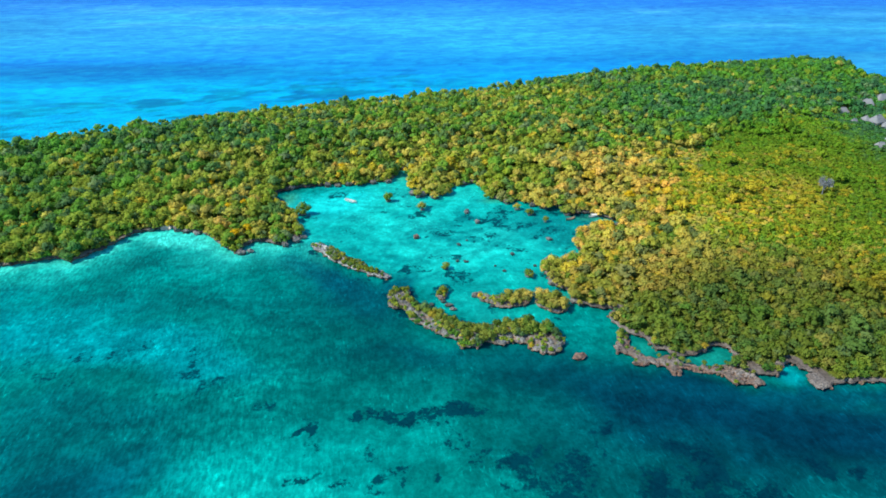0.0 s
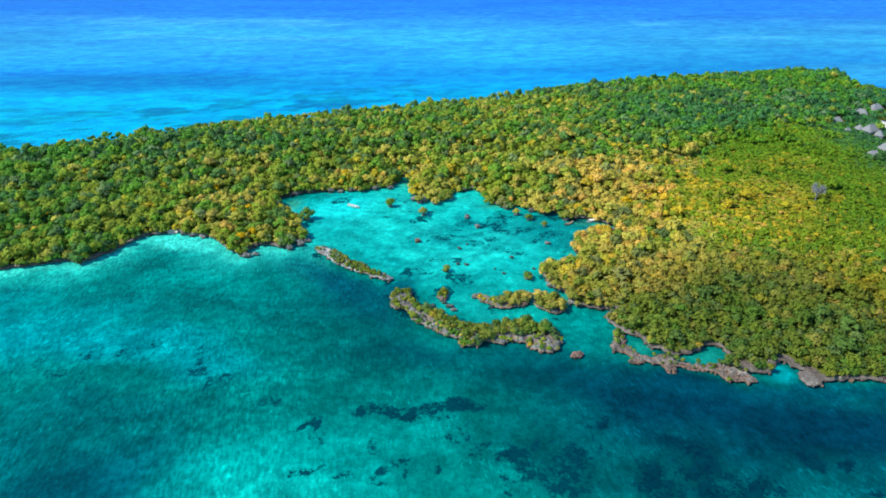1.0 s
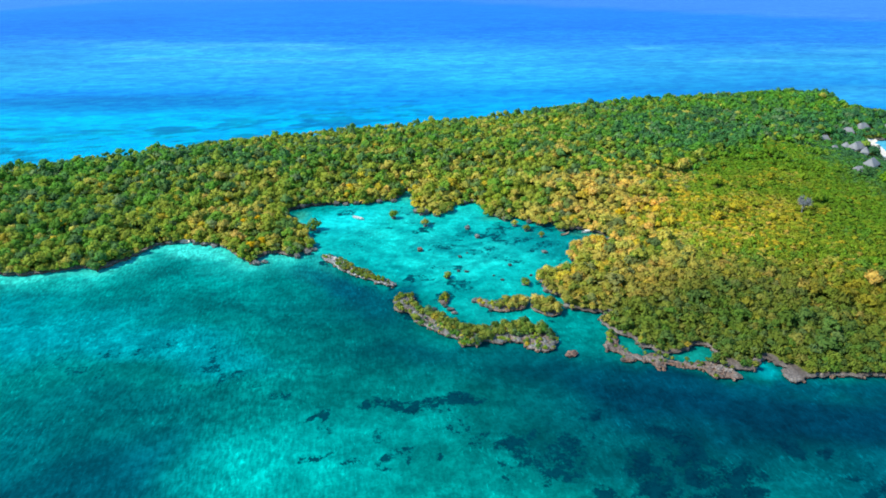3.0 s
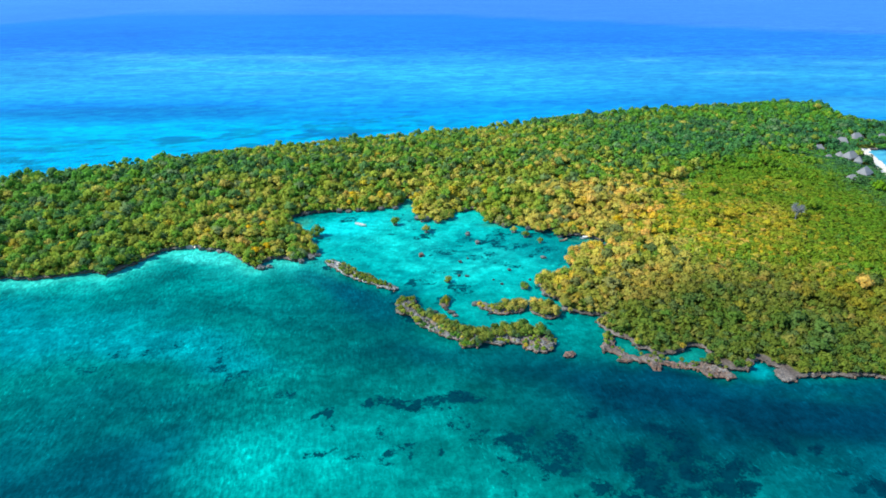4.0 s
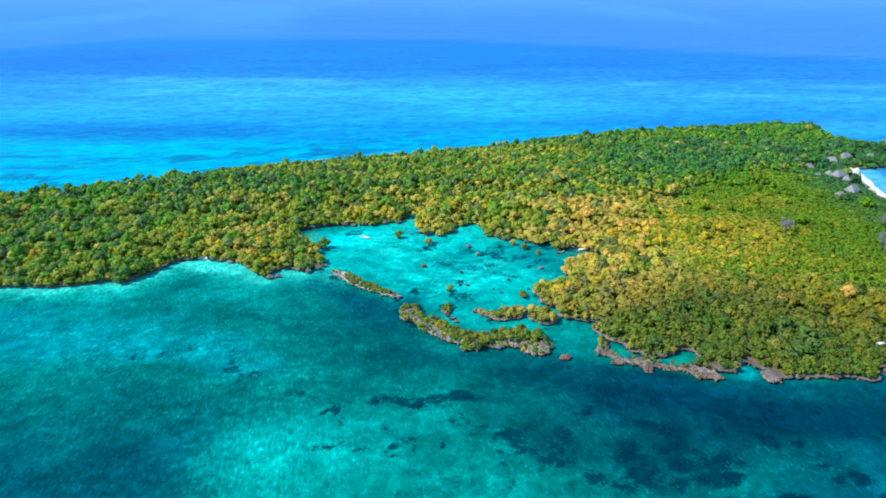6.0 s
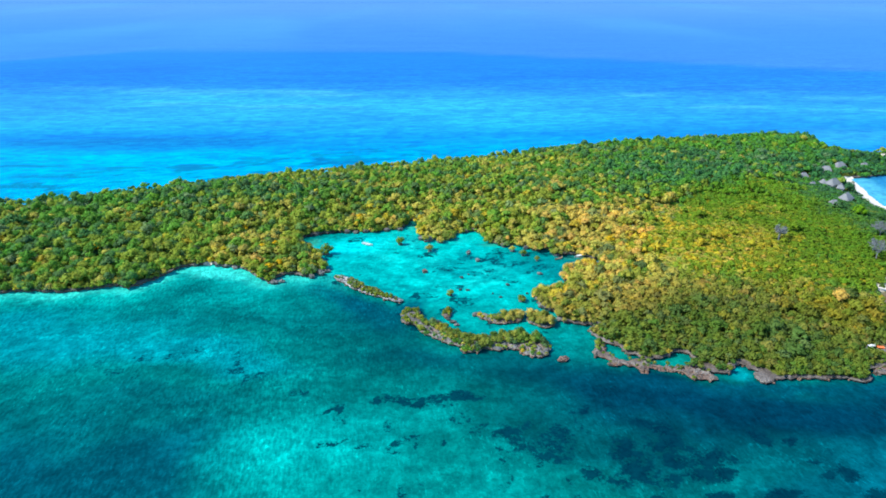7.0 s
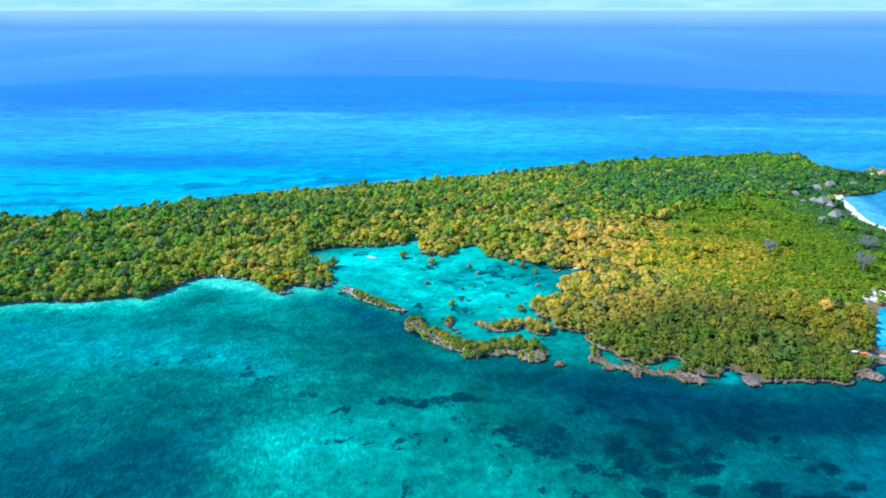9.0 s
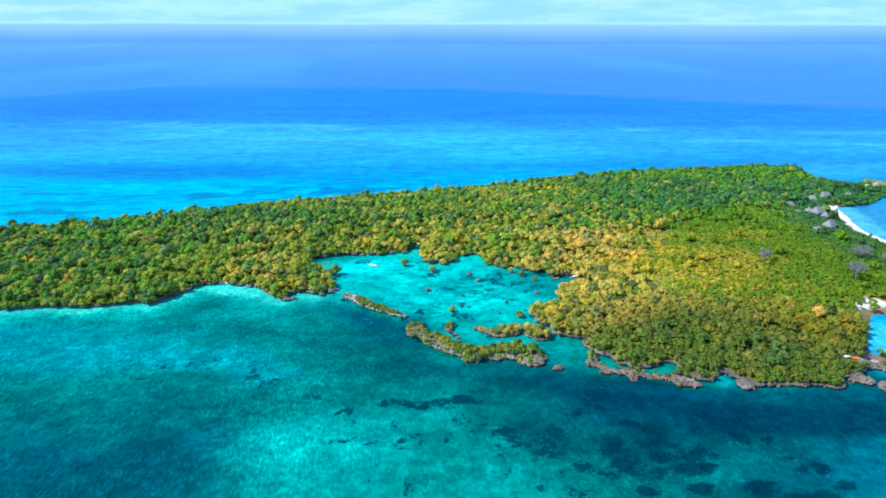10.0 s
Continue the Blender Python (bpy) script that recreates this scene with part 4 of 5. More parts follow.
def trunk_mesh(rng, height, radius, limbs=4):
    """A tapered, bent trunk that forks into limbs."""
    verts, faces = [], []

    def tube(points, radii, sides=5):
        base = len(verts)
        for (px, py, pz), r in zip(points, radii):
            for i in range(sides):
                a = 2 * math.pi * i / sides
                verts.append((px + r * math.cos(a), py + r * math.sin(a), pz))
        for j in range(len(points) - 1):
            for i in range(sides):
                k = (i + 1) % sides
                faces.append((base + j * sides + i, base + j * sides + k, base + (j + 1) * sides + k, base + (j + 1) * sides + i))

    lean = rng.uniform(-0.12, 0.12, 2) * height
    top = (lean[0], lean[1], height * 0.6)
    tube([(0, 0, -0.6), (lean[0] * 0.3, lean[1] * 0.3, height * 0.3), top], [radius * 1.3, radius, radius * 0.7])
    for i in range(limbs):
        a = 2 * math.pi * (i + rng.uniform(0, 0.7)) / limbs
        reach = height * rng.uniform(0.25, 0.42)
        tip = (top[0] + reach * math.cos(a), top[1] + reach * math.sin(a), height * rng.uniform(0.85, 1.05))
        mid = tuple(0.55 * u + 0.45 * v for u, v in zip(top, tip))
        tube([top, mid, tip], [radius * 0.55, radius * 0.4, radius * 0.12], 4)
    return verts, faces


def heights(line_d, x, y):
    return 1.5 + 2.2 * step(2, 45, line_d) * (0.6 + 0.8 * fractal(x, y, 60.0, 4))


def clear_of(x, y):
    """Open ground: beaches, the bare rock spurs of the south shore, the huts' yard; and gaps cut so that boats, a block
    and a tree show from the camera.
    """
    keep = np.ones(len(x), bool)
    for cx, cy, r in BEACHES + MUD + ((121, 165, 6), (117, 172.5, 3.5), (181, 180.5, 4.5), (175, 184, 3), (177, 181.5, 3.4), (173.5, 183.5, 2.4), (181.5, 221.5, 4.0), (-124.5, 270.6, 1.6), (46.8, 240.2, 2.6), (222, 247, 4), (103, 169.5, 3)):
        keep &= np.hypot(x - cx, y - cy) > r * 0.9
    return keep


def scatter(line, gap, seed, edge=0.8):
    rng = np.random.default_rng(seed)
    lo, hi = line.min(0), line.max(0)
    gx, gy = np.meshgrid(np.arange(lo[0], hi[0], gap), np.arange(lo[1], hi[1], gap))
    gx[1::2] += gap / 2
    x, y = gx.ravel(), gy.ravel()
    x, y = x + rng.uniform(-0.42, 0.42, x.shape) * gap, y + rng.uniform(-0.42, 0.42, x.shape) * gap
    keep = inside(line, x, y) & clear_of(x, y)
    x, y = x[keep], y[keep]
    d = off_line(line, x, y)
    keep = d > edge
    return x[keep], y[keep], d[keep], rng


# kinds of trees and shrubs, by the colour of their leaves; dark and deep are blued to imitate shade and haze
LEAVES = {"dark": (0.034, 0.118, 0.058), "deep": (0.050, 0.182, 0.060), "green": (0.080, 0.255, 0.026), "grey": (0.160, 0.245, 0.120), "olive": (0.255, 0.315, 0.034),
    "lime": (0.118, 0.260, 0.014), "yellow": (0.232, 0.305, 0.020), "tan": (0.490, 0.412, 0.080), "gold": (0.590, 0.430, 0.030), "orange": (0.690, 0.440, 0.100)}
MIXED = dict(dark=0.10, deep=0.13, green=0.25, grey=0.05, olive=0.34, yellow=0.06, tan=0.11, gold=0.02)
MANGROVE = dict(tan=0.34, gold=0.10, olive=0.28, yellow=0.12, green=0.08, dark=0.04, orange=0.04)
GOLDEN = dict(gold=0.36, yellow=0.30, tan=0.14, lime=0.12, orange=0.05, green=0.03)
BLOND = dict(tan=0.44, orange=0.22, gold=0.12, olive=0.12, grey=0.05, dark=0.05)
LIMES = dict(lime=0.50, yellow=0.22, green=0.17, gold=0.03, olive=0.05, deep=0.03)
DEEPS = dict(deep=0.34, green=0.28, dark=0.14, grey=0.08, olive=0.10, lime=0.06)
SHADED = dict(deep=0.40, dark=0.34, green=0.18, grey=0.05, olive=0.03)
NORTHERN = dict(green=0.42, lime=0.18, deep=0.20, olive=0.11, yellow=0.03, dark=0.06)
COASTAL = dict(olive=0.34, grey=0.26, tan=0.20, green=0.16, dark=0.04)
SOUTHERN = dict(olive=0.24, green=0.22, deep=0.16, grey=0.08, tan=0.08, yellow=0.08, lime=0.03, dark=0.07, gold=0.04)
# where each mixture grows: a place on the plan, its reach along x and y, its share there
STANDS = [(-10, 330, 60, 26, 0.55, MANGROVE), (-92, 282, 48, 36, 0.5, MANGROVE), (40, 360, 60, 30, 0.4, MANGROVE), (70, 420, 40, 30, 0.2, LIMES),
    (178, 432, 68, 50, 0.95, DEEPS), (235, 468, 80, 46, 0.9, DEEPS), (110, 495, 60, 30, 0.5, DEEPS), (-190, 385, 130, 34, 0.6, DEEPS), (-240, 300, 60, 60, 0.35, DEEPS), (290, 420, 30, 60, 0.8, DEEPS),
    (180, 535, 130, 28, 0.85, NORTHERN), (310, 530, 70, 60, 0.9, NORTHERN), (215, 320, 92, 84, 1.0, LIMES), (180, 262, 60, 40, 0.8, LIMES), (255, 375, 50, 40, 0.6, LIMES), (288, 395, 30, 66, 0.9, SHADED), (345, 465, 55, 36, 0.95, SHADED), (272, 330, 30, 52, 0.7, DEEPS), (178, 352, 50, 14, 0.35, GOLDEN),
    (110, 200, 62, 34, 0.95, SOUTHERN), (160, 195, 40, 26, 0.8, SOUTHERN), (110, 235, 44, 20, 0.55, MANGROVE), (150, 212, 40, 14, 0.35, BLOND), (178, 222, 22, 18, 0.5, GOLDEN), (184, 250, 46, 24, 0.32, GOLDEN), (184, 209, 16, 9, 0.6, GOLDEN),
    (12, 196, 36, 16, 0.8, SOUTHERN), (-10, 208, 14, 12, 0.8, COASTAL), (-36, 240, 22, 18, 0.95, COASTAL), (30, 211, 22, 7, 0.6, MANGROVE), (148, 290, 46, 44, 0.85, GOLDEN), (120, 302, 30, 28, 0.8, GOLDEN), (88, 318, 28, 40, 0.9, BLOND), (118, 352, 34, 14, 0.65, BLOND), (80, 268, 30, 22, 0.8, BLOND), (70, 235, 34, 26, 0.75, BLOND), (60, 300, 26, 20, 0.6, BLOND)]


def leaf_colours(x, y, rng):
    """Each tree's kind, by where it stands and by its neighbours, as a colour."""
    names = list(LEAVES)
    bx, by = x + (fractal(x, y, 45, 211) - 0.5) * 60, y + (fractal(x, y, 45, 223) - 0.5) * 60
    share = np.tile([MIXED.get(n, 0.0) for n in names], (len(x), 1))
    for cx, cy, rx, ry, most, kinds in STANDS:
        amount = (most * blob(bx, by, cx, cy, rx, ry, 0, 0.4))[:, None]
        share = share * (1 - amount) + amount * np.array([kinds.get(n, 0.0) for n in names])
    luck = -np.log(-np.log(rng.uniform(1e-6, 1 - 1e-6, share.shape)))
    near_kin = np.stack([fractal(x, y, 16, 300 + 7 * n, 3) - 0.5 for n in range(len(names))], 1)
    pick = (np.log(share + 1e-5) + 0.75 * luck + 5.0 * near_kin).argmax(1)
    table = np.array([LEAVES[n] for n in names])
    usual = share @ table / share.sum(1, keepdims=True)
    own = 0.66 - (0.24 * blob(x, y, 228, 320, 74, 76, 0, 0.4) + 0.30 * blob(x, y, 130, 200, 80, 40, 0, 0.4))[:, None]
    col = own * table[pick] + (1 - own) * usual
    # regional brightness gains put into the leaf colour, fitted to the camera's view
    region_gain = 1.12 - np.maximum(0.43 * blob(x, y, 140, 196, 90, 46, 0, 0.5), np.maximum(0.21 * blob(x, y, 228, 305, 84, 94, 0, 0.5), 0.30 * blob(x, y, -25, 230, 34, 30, 0, 0.4)))[:, None]
    return col * region_gain * rng.uniform(0.84, 1.16, (len(x), 1)) * rng.uniform(0.93, 1.07, (len(x), 3))


def woodland(name, x, y, z, r, shapes, rng, label, squat=1.0):
    """Countless trees as one mesh."""
    pick = rng.integers(0, len(shapes), len(x))
    turn = rng.uniform(0, 2 * math.pi, len(x))
    tall = rng.uniform(0.8, 1.25, len(x)) * squat
    tint = leaf_colours(x, y, rng)
    all_v, all_f, all_t, all_n, base = [], [], [], [], 0
    for n, (v, f, nv) in enumerate(shapes):
        on = np.nonzero(pick == n)[0]
        if not len(on):
            continue
        c, s = np.cos(turn[on])[:, None], np.sin(turn[on])[:, None]
        px = (v[None, :, 0] * c - v[None, :, 1] * s) * r[on][:, None] + x[on][:, None]
        py = (v[None, :, 0] * s + v[None, :, 1] * c) * r[on][:, None] + y[on][:, None]
        pz = v[None, :, 2] * (r[on] * tall[on])[:, None] + z[on][:, None]
        all_v.append(np.stack([px, py, pz], -1).reshape(-1, 3))
        all_f.append((f[None] + (np.arange(len(on)) * len(v))[:, None, None] + base).reshape(-1, 3))
        all_t.append(np.repeat(tint[on], len(v), 0))
        nn = np.stack([nv[None, :, 0] * c - nv[None, :, 1] * s, nv[None, :, 0] * s + nv[None, :, 1] * c, np.repeat(nv[None, :, 2], len(on), 0)], -1)
        all_n.append(nn.reshape(-1, 3))
        base += len(on) * len(v)
    v, f = np.vstack(all_v), np.vstack(all_f)
    me = bpy.data.meshes.new(name)
    me.vertices.add(len(v))
    me.vertices.foreach_set("co", v.astype(np.float32).ravel())
    me.loops.add(f.size)
    me.loops.foreach_set("vertex_index", f.ravel().astype(np.int32))
    me.polygons.add(len(f))
    me.polygons.foreach_set("loop_start", np.arange(0, f.size, 3, dtype=np.int32))
    me.update(calc_edges=True)
    me.shade_smooth()
    me.materials.append(LEAF_WOOD)
    leaf = np.vstack(all_t)
    me.attributes.new("leaf", "FLOAT_COLOR", "POINT").data.foreach_set("color", np.c_[leaf, np.ones(len(leaf))].astype(np.float32).ravel())
    me.normals_split_custom_set_from_vertices(np.vstack(all_n).astype(np.float32))
    tagged(new(name, me), label, "woodland", kind="stuff")


HUTS = [(311, 455.5, 10, 15), (295, 445, 8.5, -25), (269, 428, 7, 0), (265, 407, 4.5, 10), (275, 411, 6, 80), (280.5, 408.5, 10.5, 25), (281, 399, 7, 55), (270.5, 374.5, 10.5, 38), (256.5, 363, 6.5, -10), (331.5, 457, 6.5, 0)]
BARE = [(189.5, 298.0, 10.0, 5.0), (228.5, 271.5, 11.0, 7.6), (249.5, 303.0, 9.5, 7.6), (262, 296, 9.0, 5.0)]


def rim_trees(line, seed, gap=2.2):
    """Shrubby trees that lean over the edge, dense on the lagoon and the west, sparse on the bare southern rock."""
    rng = np.random.default_rng(seed)
    out = outward(line)
    x, y, r = [], [], []
    for i in rng.permutation(len(line))[: int(len(line) * 0.9 / gap)]:
        px, py = line[i]
        bare = px > 56 and py < 215 or px > 170 and py < 450
        if rng.random() < (0.85 if bare else 0.95) and (py < 450 or px > 300):
            spit = px > 314 and 430 < py < 500
            back = rng.uniform(-1.8, 1.6) if spit else rng.uniform(0.2, 1.4) + (0.8 if bare and px > 112 else 0.1) if bare or py < 205 or px < -60 else rng.uniform(-0.8, 1.0)
            x.append(px - out[i, 0] * back)
            y.append(py - out[i, 1] * back)
            r.append(rng.uniform(1.5, 2.3) if spit else rng.uniform(1.1, 2.3) * (0.75 if bare else 1.0))
    x, y, r = np.array(x), np.array(y), np.array(r)
    keep = clear_of(x, y)
    return x[keep], y[keep], r[keep]


def build_woods():
    rng = np.random.default_rng(5)
    near_shapes = [tree_shape(rng, 112) for _ in range(16)]
    far_shapes = [tree_shape(rng, 44) for _ in range(12)]
    soft_shapes = [tree_shape(rng, 108, 0.8, 0.65) for _ in range(12)]
    low_shapes = [tree_shape(rng, 25, 0.6, 1.2) for _ in range(10)]
    x, y, d, rng = scatter(ISLAND, 3.7, 6)
    ex, ey, ed, _ = scatter(ISLAND, 2.35, 8)

    def scrubby(u, v):
        """How far the wood gives way to low, close scrub."""
        inland = step(4, 14, off_line(ISLAND, u, v))
        u, v = u + (fractal(u, v, 40, 251) - 0.5) * 70, v + (fractal(u, v, 40, 263) - 0.5) * 80
        s = np.maximum(blob(u, v, 215, 312, 84, 76, 0, 0.25), blob(u, v, 165, 275, 52, 44, 0, 0.3))
        return np.maximum(s, 0.9 * blob(u, v, 255, 372, 40, 40, 0, 0.3)) * inland

    swap = scrubby(x, y) > 0.5 + (fractal(x, y, 16, 201) - 0.5) * 1.5
    eswap = scrubby(ex, ey) > 0.5 + (fractal(ex, ey, 16, 201) - 0.5) * 1.5
    swap &= rng.random(len(x)) > 0.05
    x, y, d = np.r_[x[~swap], ex[eswap]], np.r_[y[~swap], ey[eswap]], np.r_[d[~swap], ed[eswap]]
    small = np.r_[np.zeros((~swap).sum()), np.ones(eswap.sum())]
    keep = x > -300
    for cx, cy, size, _ in HUTS:
        keep &= np.hypot(x - cx, (y - cy + 0.22 * size) * 0.85) > size * 0.60
    for cx, cy, _, _ in BARE:
        keep &= np.hypot(x - cx, y - cy) > 3
    x, y, d, small = x[keep], y[keep], d[keep], small[keep]
    r = rng.uniform(1.5, 2.7, len(x)) * (0.75 + 0.6 * fractal(x, y, 30, 61)) * (0.78 + 0.22 * step(0, 7, d))
    r = r * np.where(rng.random(len(x)) < 0.14, rng.uniform(1.3, 1.7, len(x)), 1.0)
    r = np.where(small > 0, 1.20 + 0.30 * (r - 1.5), r)
    r = r * (1 - 0.15 * blob(x, y, 190, 260, 110, 100, 0, 0.4)) * (1 - 0.12 * blob(x, y, 120, 200, 70, 40, 0, 0.4))
    z = heights(d, x, y) + 0.2 + r * 0.9 * np.where(y > 390, rng.uniform(0.85, 1.15, len(x)), rng.uniform(0.6, 1.5, len(x)))
    z = np.where(small > 0, heights(d, x, y) + 0.9 + 1.4 * (fractal(x, y, 11, 231) - 0.5) + rng.uniform(-0.2, 0.25, len(x)), z)
    big = np.maximum(step(40, -30, x), step(300, 340, y)) * step(150, 60, x) * step(425, 380, y)
    stay = rng.random(len(x)) > 0.12 * big * step(2, 8, d)
    x, y, d, r, z, big, small = x[stay], y[stay], d[stay], r[stay], z[stay], big[stay], small[stay]
    brow = step(22, 6, d) * step(380, 410, y - 0.25 * x + 40)
    z = z + 1.1 * step(390, 420, y - 0.25 * x + 40)
    r = r * (1 - 0.18 * brow)
    r = np.minimum(r * (1 + 0.05 * big), 3.3 - 0.5 * step(380, 420, y))
    z = z + 0.5 * big * rng.uniform(-0.6, 1.6, len(x)) + (small == 0) * (1 - brow) * step(8, 26, d) * 3.4 * (fractal(x, y, 13, 241, 3) - 0.5)
    low = np.zeros(len(x))
    for cx, cy, _ in BEACHES[:10]:
        low = np.maximum(low, step(15, 10, np.hypot(x - cx, y - cy)) * (y < 436))
    r = r * (1 - 0.6 * low)
    z = z * (1 - low) + low * (1.6 + 0.5 * r)
    rx, ry, rr = rim_trees(ISLAND, 12)
    x, y, r = np.r_[x, rx], np.r_[y, ry], np.r_[r, rr]
    z = np.r_[z, np.where((rx > -60) & (rx < 90) & (ry > 205), 0.7 + rr * 0.5, 1.1 + rr * 0.7)]
    small = np.r_[small, np.zeros(len(rr))]
    lone = (x > 43) & (x < 112) & (y < 232) & (off_line(ISLAND, x, y) < 5.5)
    single = np.stack([x[lone], y[lone], z[lone], r[lone]], 1)
    x, y, z, r, small = x[~lone], y[~lone], z[~lone], r[~lone], small[~lone]
    stray = (off_line(ISLAND, x, y) < 2.2) & (y - 0.25 * x + 40 > 390) & ((x < 314) | (y > 500))
    x, y, z, r, small = x[~stray], y[~stray], z[~stray], r[~stray], small[~stray]
    z = z - 0.3 * step(380, 460, y) - 1.6 * step(325, 350, x) * step(425, 440, y)
    scrub = small > 0
    close = (y < 335) & ~scrub
    gentle = close & (x > 45) & (y < 300)
    close = close & ~gentle
    level = heights(off_line(ISLAND, x, y), x, y) + 0.2 + 0.85 * r
    z = np.where(gentle, 0.45 * z + 0.55 * level, z)
    woodland("shore_wood", x[gentle], y[gentle], z[gentle], r[gentle] * 1.25, soft_shapes, rng, "soft olive, tan and green canopy behind the rocky shore")
    woodland("mangrove_wood", x[close], y[close], z[close], r[close] * 1.25, near_shapes, rng, "dense olive and golden mangrove canopy round the lagoon")
    far = ~close & ~gentle & ~scrub
    woodland("island_wood", x[far], y[far], z[far], r[far] * 1.25, far_shapes, rng, "dense green coastal forest canopy on the island")
    ux, uy, ud, _ = scatter(ISLAND, 2.9, 9, 2.6)
    under = (ux > 45) & (uy < 262) & (ux < 205) & (uy > 160) | (ux < 45) & (ux > -210) & (uy < 345)
    ux, uy, ud = ux[under], uy[under], ud[under]
    ur = rng.uniform(1.0, 1.7, len(ux))
    woodland("undergrowth", ux, uy, heights(ud, ux, uy) + np.where(ux > 45, 1.1, 0.5) + 0.3 * ur, ur * 1.2, low_shapes[:6], rng, "low green undergrowth between the trees")
    woodland("scrub_thicket", x[scrub], y[scrub], z[scrub], r[scrub] * 1.5, low_shapes, rng, "low close lime-green and gold scrub on level ground", 0.62)
    return single


SINGLE = build_woods()


def tree_kind(seed, clumps=230):
    """A mangrove of crown radius one, its crown's middle at the top of the stem, built at the origin."""
    rng = np.random.default_rng(seed)
    tree = new("mangrove_tree")
    v, f, nv = tree_shape(rng, clumps)
    me = mesh_from("crown", v + (0, 0, 0.95), f, LEAF)
    me.normals_split_custom_set_from_vertices(nv.astype(np.float32))
    part("crown", me, tree)
    v, f = trunk_mesh(rng, 1.0, 0.075)
    part("trunk", mesh_from("trunk", v, f, BARK), tree, "pale grey stem and limbs")
    return tagged(tree, "olive-green mangrove tree with rounded leafy crown", "tree", "mangrove trees on the rocky shore")


KINDS = [tree_kind(40 + n) for n in range(7)]
FREE = list(KINDS)


def plant(x, y, ground, r, rng, label=""):
    """One tree with its foot on the ground."""
    n = int(rng.integers(0, len(KINDS)))
    tall = rng.uniform(0.85, 1.2)
    m = pose(x, y, ground, 0, 0, rng.uniform(0, 360)) @ Matrix.Diagonal((r, r, r * tall, 1))
    if KINDS[n] in FREE:
        FREE.remove(KINDS[n])
        tree = KINDS[n]
        tree.matrix_basis = m
    else:
        tree = copy_thing(KINDS[n], m)
        tree.scale = (r, r, r * tall)
    return tagged(tree, label)


LOW_BUSHES = []


def build_shore_trees():
    """Trees on the shore and the islets; what stays below a man's height is left to the scrub."""
    rng = np.random.default_rng(77)
    for x, y, z, r in SINGLE:
        plant(x, y, 1.2, r, rng)
    for (kind, line, _, _, rim), gap, lo, hi, cover in zip(ISLETS, (2.4, 2.6, 2.6, 1.2, 1.75, 1.9, 2.2, 1.5), (0.5, 0.5, 0.5, 0.6, 0.8, 0.9, 1.3, 0.8), (1.0, 0.9, 0.9, 1.2, 2.3, 2.3, 2.6, 1.5), (0.22, 0.1, 0.3, 0.95, 0.95, 0.85, 1.0, 0.95)):
        x, y, d, r2 = scatter(line, gap, 90, 0.35)
        for px, py in zip(x, y):
            bare = kind == "coral_bar" and (px < -47 or px > -24) or rim == 1.5 and px > 34 and py < 184 and px < 60
            meagre = 0.8 if rim == 1.5 and px < -7 or rim == 1.2 and px < 24 and px > 10 else 1.0
            if rim == 1.5 and (px > 20 and py < np.interp(px, [20, 25, 34, 44], [186.0, 188.0, 186.5, 188.5]) or px < -9 or -8 < px < 4 and py < 201 - px * 1.1 - 6) or line is ISLETS[5][1] and px < 22:
                bare, meagre = r2.random() < 0.55, 0.6
            if r2.random() < cover * (0.12 if bare else 0.92 if meagre < 1 else 1.0):
                size = meagre * r2.uniform(lo, hi) * (0.7 + 0.6 * float(fractal(np.array([px]), np.array([py]), 6.0, 97, 2)[0]))
                if size < 1.3:
                    LOW_BUSHES.append((px, py, rim + 0.35 * size, size))
                else:
                    plant(px, py, rim - 0.2 - 0.25 * hi * meagre, size, rng)


build_shore_trees()


def build_scrub():
    """Low bushes that spill over the rock edges of the islets and the south shore."""
    rng = np.random.default_rng(58)
    shapes = [tree_shape(rng, 70) for _ in range(8)]
    xs, ys, zs, rs = [], [], [], []
    for line, rim, cover in [(i[1], i[4], c) for i, c in zip(ISLETS, (0.05, 0.04, 0.05, 0.55, 0.75, 0.50, 0.6, 0.5))] + [(ISLAND, 1.5, 0.0)]:
        out = outward(line)
        for n in range(len(line)):
            x, y = line[n]
            here = cover or (0.6 if x > 56 and y < 215 else 0.0)
            if cover and out[n, 1] < -0.3 and -18 < x < 50:
                here *= 0.30 if x > 20 or x < 6 else 1.0
            if cover and (x > 33 and y < 186 and x < 46 or x < -47 or -24 < x < -19):
                here = 0.08
            if rng.random() < here:
                back = rng.uniform(0.2, 2.4) if cover else rng.uniform(0.9, 2.6)
                xs.append(x - out[n, 0] * back)
                ys.append(y - out[n, 1] * back)
                rs.append(rng.uniform(0.6, 1.35) if cover > 0.6 else rng.uniform(0.5, 1.1))
                zs.append(rim * rng.uniform(0.6, 1.0) + 0.25 * rs[-1] if cover else rim + 0.2 + 0.3 * rs[-1])
    x, y, z, r = (np.array(v) for v in (xs, ys, zs, rs))
    keep = clear_of(x, y)
    x, y, z, r = (np.r_[a[keep], [b[n] for b in LOW_BUSHES]] for n, a in enumerate((x, y, z, r)))
    woodland("shore_scrub", x, y, z, r, shapes, rng, "low olive scrub spilling over the coral edges")


build_scrub()
